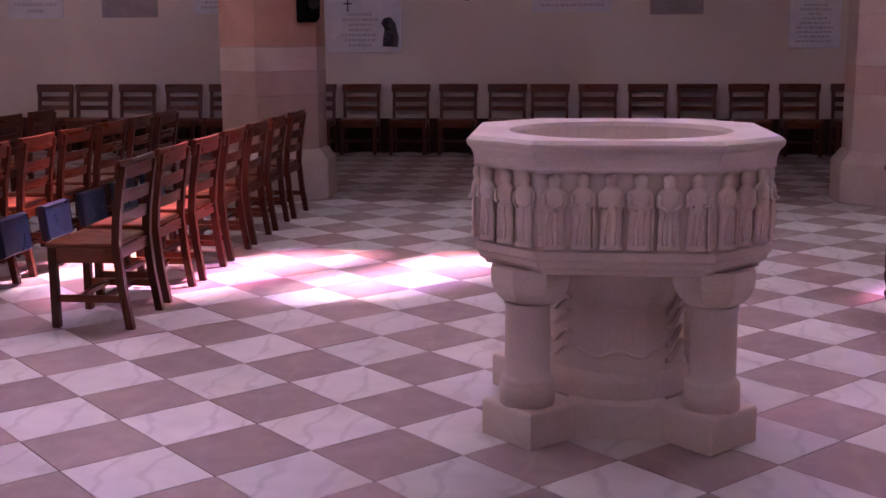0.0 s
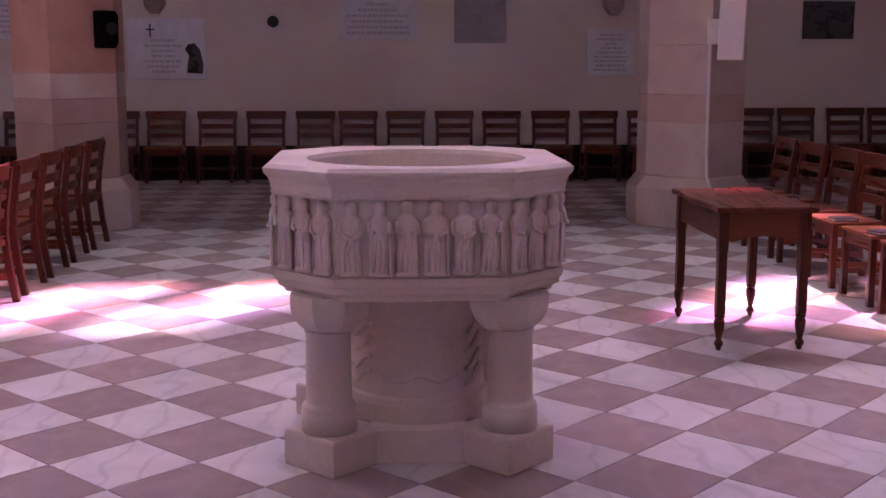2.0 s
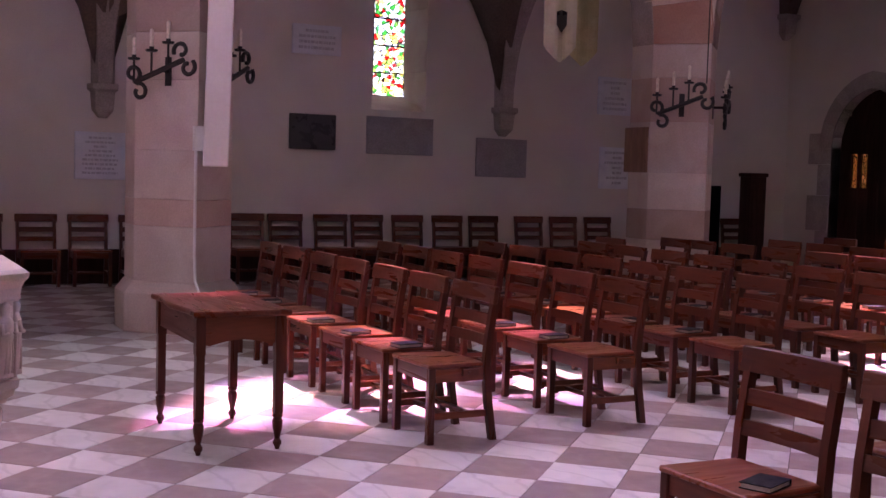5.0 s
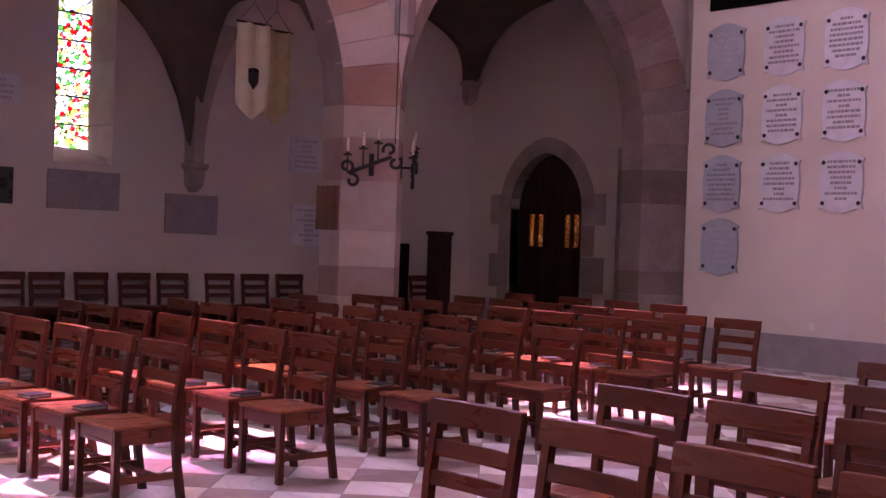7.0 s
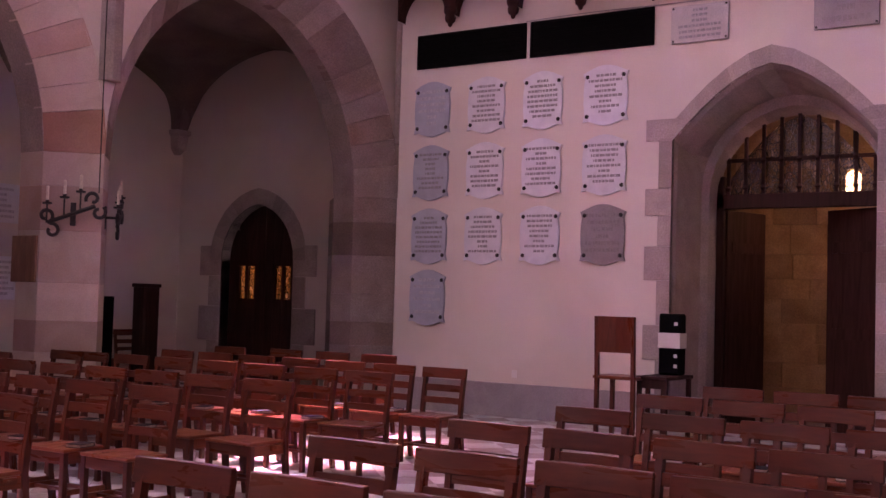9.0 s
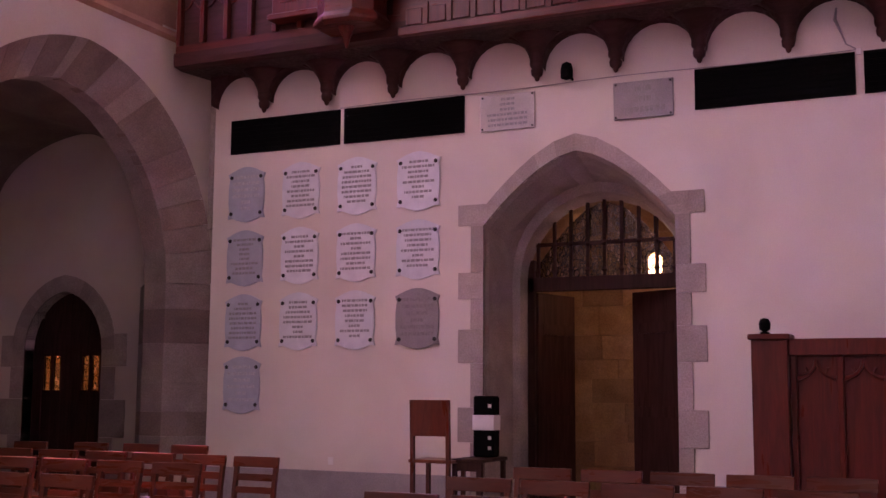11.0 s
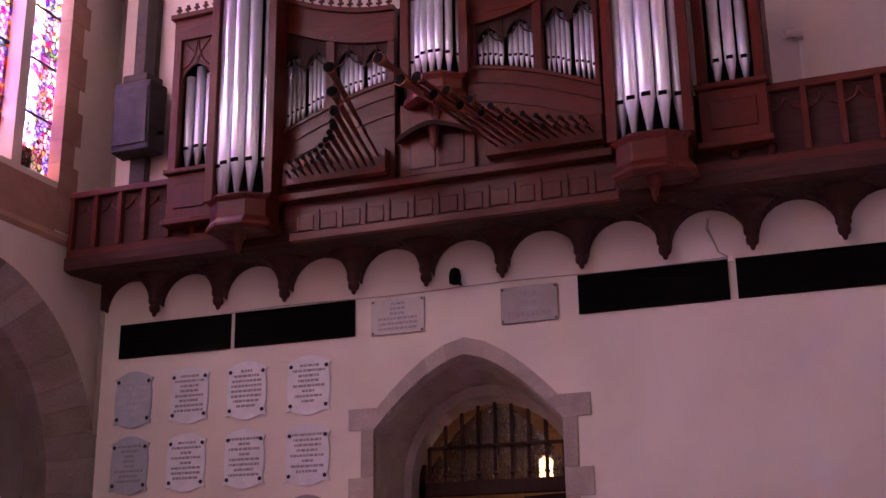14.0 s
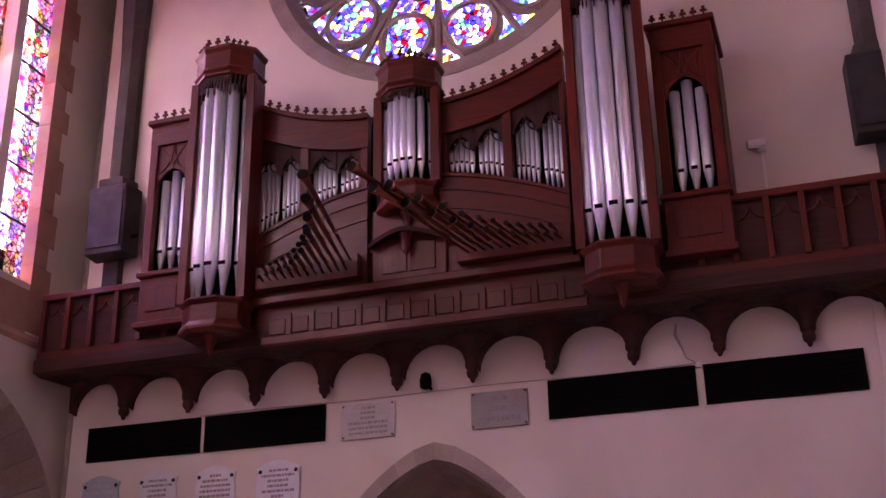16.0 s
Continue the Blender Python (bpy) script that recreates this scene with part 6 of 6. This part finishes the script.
# side bays
for s in (1, -1):
    b = new("side_bay")
    b.parent = organ
    y0, y1 = (7.78, 8.5) if s > 0 else (0.53, 1.3)
    xf = 12.9
    box("lower_case", organ_z, xf + 0.02, WEST_X, y0, y1, 6.5, 7.15, parent=b, bevel=0.006)
    box("panel", organ_z, xf, xf + 0.02, y0 + 0.12, y1 - 0.12, 6.65, 7.0, parent=b, bevel=0.008)
    box("sill", organ_y, xf - 0.05, xf + 0.2, y0 - 0.04, y1 + 0.04, 7.15, 7.22, parent=b, bevel=0.012)
    box("skirt", organ_y, xf - 0.05, xf + 0.2, y0 - 0.04, y1 + 0.04, 6.42, 6.5, parent=b, bevel=0.012)
    for y in (y0 + 0.06, y1 - 0.06):
        box("stile", organ_z, xf, xf + 0.12, y - 0.06, y + 0.06, 7.22, 9.2, parent=b, bevel=0.006)
    for y in (y0, y1):
        box("side_panel", organ_z, xf + 0.12, WEST_X, y - 0.015, y + 0.015, 7.15, 9.3, parent=b)
    # Black sheet in place of the bay's shaded inside.
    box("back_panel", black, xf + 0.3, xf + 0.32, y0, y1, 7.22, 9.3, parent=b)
    box("frieze", organ_y, xf, WEST_X, y0, y1, 9.17, 9.49, parent=b)
    box("crown", organ_y, xf - 0.06, WEST_X, y0 - 0.05, y1 + 0.05, 9.49, 9.57, parent=b, bevel=0.012)
    cresting(y0, y1, lambda y: 9.57, xf - 0.03, b)
    c = (y0 + y1) / 2
    bm = bmesh.new()
    pierced(bm, "y", y0 + 0.12, y1 - 0.12, 8.5, 9.19, xf + 0.05, xf + 0.08, [(c, 0.235, 8.4, 8.5, 0.3)], 8)
    part("tracery", bm, organ_z, b, weld=True)
    for q in (-1, 1):
        bm = bmesh.new()
        tube(bm, [(xf + 0.045, c + q * (0.235 - 0.22 * math.sin(a)), 8.75 + 0.4 * (1 - math.cos(a))) for a in [math.pi / 2 * i / 6 for i in range(7)]], 0.014, 5)
        part("rib", bm, organ_z, b)
        bm = bmesh.new()
        tube(bm, [(xf + 0.045, c + q * 0.2, 9.15), (xf + 0.045, c + q * 0.06, 8.98), (xf + 0.045, c, 8.82)], 0.012, 5)
        part("rib", bm, organ_z, b)
    for k, u in enumerate((-0.19, 0.0, 0.19)):
        organ_pipe(b, xf + 0.18, c + u * 0.85, 7.23, (1.42, 1.55, 1.42)[k], 0.068)

# curved fields between the towers
XF, MF = 12.95, 4.64
for s in (1, -1):
    fld = new("pipe_field")
    fld.parent = organ
    ya, yb = MF + s * 2.2, MF + s * 0.5
    f = lambda y: 9.03 + 0.46 * (max(0.0, (abs(y - MF) - 0.45) / 1.7)) ** 1.9
    fb = lambda y: 8.02 - 0.46 * max(0.0, (abs(y - MF) - 0.45) / 1.6) ** 1.5
    n = 14
    ys = [ya + (yb - ya) * i / n for i in range(n + 1)]
    for nm, g0, g1, x0, x1 in (("frieze", lambda y: f(y) - 0.44, f, XF, XF + 0.12), ("crown", lambda y: f(y) - 0.02, lambda y: f(y) + 0.05, XF - 0.05, XF + 0.16), ("moulding", lambda y: f(y) - 0.46, lambda y: f(y) - 0.42, XF - 0.03, XF + 0.1), ("sill", lambda y: fb(y) - 0.05, fb, XF - 0.03, XF + 0.3), ("apron_panel", lambda y: 6.62, lambda y: fb(y) - 0.05, XF, XF + 0.1), ("beading", lambda y: fb(y) - 0.24, lambda y: fb(y) - 0.21, XF - 0.02, XF + 0.01), ("beading", lambda y: fb(y) - 0.5, lambda y: fb(y) - 0.475, XF - 0.02, XF + 0.01)):
        bm = bmesh.new()
        loft(bm, [[(x0, y, g0(y)), (x1, y, g0(y)), (x1, y, g1(y)), (x0, y, g1(y))] for y in ys])
        part(nm, bm, organ_y, fld)
    cresting(ya, yb, lambda y: f(y) + 0.05, XF - 0.02, fld)
    # Shaded depth of the field, put in as a black sheet.
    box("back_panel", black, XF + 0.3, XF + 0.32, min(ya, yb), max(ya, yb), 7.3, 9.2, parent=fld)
    for d0, d1 in ((2.14, 2.2), (1.37, 1.49), (0.5, 0.6)):
        y = MF + s * (d0 + d1) / 2
        box("stile", organ_z, XF - 0.01, XF + 0.12, y - (d1 - d0) / 2, y + (d1 - d0) / 2, fb(y) - 0.05, f(y) - 0.4, parent=fld, bevel=0.006)
    for d0, d1, apex, num in ((1.86, 2.14, 8.68, 4), (1.5, 1.82, 8.65, 5), (1.0, 1.36, 8.58, 5), (0.6, 0.95, 8.53, 5)):
        y0, y1 = sorted((MF + s * d0, MF + s * d1))
        c, w = (y0 + y1) / 2, (y1 - y0) / 2
        bm = bmesh.new()
        pierced(bm, "y", y0 - 0.02, y1 + 0.02, apex - 0.24, f(c) - 0.4, XF + 0.04, XF + 0.07, [(c, w * 0.93, apex - 0.5, apex - 0.24, 0.24)], 7)
        part("tracery", bm, dark_wood, fld, weld=True)
        for q in (-1, 1):
            bm = bmesh.new()
            tube(bm, [(XF + 0.035, c + q * w * (0.95 - 0.93 * math.sin(a)), apex - 0.22 + 0.26 * (1 - math.cos(a))) for a in [math.pi / 2 * i / 6 for i in range(7)]], 0.011, 5)
            part("rib", bm, dark_wood, fld)
        for k in range(num):
            y = y0 + (y1 - y0) * (k + 0.5) / num
            top = arch_z(y - c, w * 0.93, apex - 0.24, 0.24) - 0.02
            organ_pipe(fld, XF + 0.15, y, fb(y) + 0.005, top - fb(y), w / num * 0.9)

# lower case of the middle, with the board for the trumpets and the canopy
low = new("lower_case")
low.parent = organ
box("front_board", organ_y, XF + 0.1, WEST_X, MID - 2.2, MID + 2.2, 6.3, 7.6, parent=low)
box("middle_panel", organ_z, XF - 0.06, XF + 0.1, MID - 0.5, MID + 0.5, 6.62, 7.6, parent=low, bevel=0.01)
box("inset", organ_z, XF - 0.08, XF - 0.06, MID - 0.36, MID - 0.02, 6.7, 7.1, parent=low, bevel=0.008)
box("inset", organ_z, XF - 0.08, XF - 0.06, MID + 0.02, MID + 0.36, 6.7, 7.1, parent=low, bevel=0.008)
box("bottom_moulding", organ_y, XF - 0.08, XF + 0.12, MID - 2.2, MID + 2.2, 6.52, 6.62, parent=low, bevel=0.012)
bm = bmesh.new()
loft(bm, [[(XF - 0.05, MID + 0.5 * u, 7.22 - 0.14 * abs(u) ** 1.5), (XF - 0.3 + 0.1 * u * u, MID + 0.5 * u, 7.17 - 0.14 * abs(u) ** 1.5), (XF - 0.32 + 0.1 * u * u, MID + 0.5 * u, 7.22 - 0.14 * abs(u) ** 1.5), (XF - 0.05, MID + 0.5 * u, 7.3 - 0.14 * abs(u) ** 1.5)] for u in [-1 + i / 6 for i in range(13)]])
part("canopy", bm, dark_wood, low, "dark carved canopy")
bm = bmesh.new()
lathe(bm, [(0.02, 6.9), (0.05, 6.95), (0.06, 7.08), (0.1, 7.2)], 10, XF - 0.16, MID)
part("bracket", bm, organ_z, low)
# panelled band on the gallery front under the case
for k in range(13):
    y = 6.42 - k * 0.33
    box("band_panel", organ_z, GX - 0.075, GX - 0.05, y - 0.115, y + 0.115, 6.13, 6.34, parent=low, bevel=0.008)
    box("band_stile", organ_y, GX - 0.085, GX - 0.05, y - 0.2, y - 0.13, 6.1, 6.4, parent=low)
box("band_rail", organ_y, GX - 0.13, GX - 0.03, 2.3, 6.62, 5.985, 6.1, parent=low, bevel=0.012)
box("band_back", organ_y, GX - 0.055, GX - 0.02, 2.3, 6.62, 6.1, 6.6, parent=low)

# horizontal trumpets in two fans
for s in (1, -1):
    fan = new("trumpet_fan")
    fan.parent = organ
    box("wind_board", organ_y, XF - 0.16, XF, min(MID + s * 0.66, MID + s * 2.12), max(MID + s * 0.66, MID + s * 2.12), 6.7, 7.02, parent=fan, bevel=0.008)
    for row in range(2):
        for k in range(12):
            L = (2.32, 2.0)[row] * 0.765**k + 0.06
            y = MID + s * (0.76 + 0.108 * (k + 0.5 * row))
            p0 = Vector((XF - 0.16, y, 6.93 - 0.12 * row))
            p1 = p0 + Vector((-L, -s * 0.2 * L, 0.03 * L))
            r1 = 0.026 + 0.036 * min(1.0, L / 2.0)
            bm = bmesh.new()
            d = p1 - p0
            tube(bm, [p0, p0 + d * 0.08, p0 + d * 0.1, p0 + d * 0.9, p0 + d * 0.96, p1], [0.016, 0.018, 0.014, 0.03 * (0.5 + 0.5 * L / 2.45) + 0.008, r1 * 0.85, r1 * 1.12], 10)
            ob = part("trumpet", bm, copper, fan, smooth=True)
            # Black disc over the bell stands for the shade in its hollow.
            bm = bmesh.new()
            e = d.normalized()
            tube(bm, [p1 - e * 0.004, p1 + e * 0.002], r1 * 1.06, 10)
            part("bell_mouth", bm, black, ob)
# ---- floor tiles ----
floor = structure(box("floor", joint, -12, 14.8, -2, 15.6, -0.12, -0.004), "chequered floor of pale and reddish-brown marble tiles laid cornerwise")
TS = 0.4
TE, TG, TO = Vector((1, -1)) * TS / 2**0.5, Vector((1, 1)) * TS / 2**0.5, Vector((-2.36, 5.0))


def tile_mesh(bm, c, inset=0.0015):
    h = TS / 2**0.5 - inset
    top = [(c[0] + h - 0.002, c[1], 0), (c[0], c[1] + h - 0.002, 0), (c[0] - h + 0.002, c[1], 0), (c[0], c[1] - h + 0.002, 0)]
    low = [(c[0] + h, c[1], -0.02), (c[0], c[1] + h, -0.02), (c[0] - h, c[1], -0.02), (c[0], c[1] - h, -0.02)]
    a, b = [bm.verts.new(p) for p in low], [bm.verts.new(p) for p in top]
    for i in range(4):
        bm.faces.new((a[i], a[(i + 1) % 4], b[(i + 1) % 4], b[i]))
    bm.faces.new(b)


shared = []
for m_ in (tile_l, tile_d):
    bm = bmesh.new()
    tile_mesh(bm, (0, 0))
    me = bpy.data.meshes.new("tile")
    bm.to_mesh(me)
    bm.free()
    me.materials.append(m_)
    shared.append(me)
rest = (bmesh.new(), bmesh.new())
count = 0
for i in range(-50, 60):
    for j in range(-50, 60):
        c = TO + TE * (i + 0.5) + TG * (j + 0.5)
        if not (-11.9 < c.x < 14.4 and -1.5 < c.y < 15.3):
            continue
        k = (i + j) % 2
        if -2.9 < c.x < 4.6 and 3.3 < c.y < 9.6 and count < 300:
            count += 1
            share("tile", shared[k], None, floor, Matrix.Translation((c.x, c.y, random.uniform(-0.0008, 0.0008))))
        else:
            tile_mesh(rest[k], c)
for k, m_ in enumerate((tile_l, tile_d)):
    tagged(part("tiles", rest[k], m_, floor), kind="stuff")
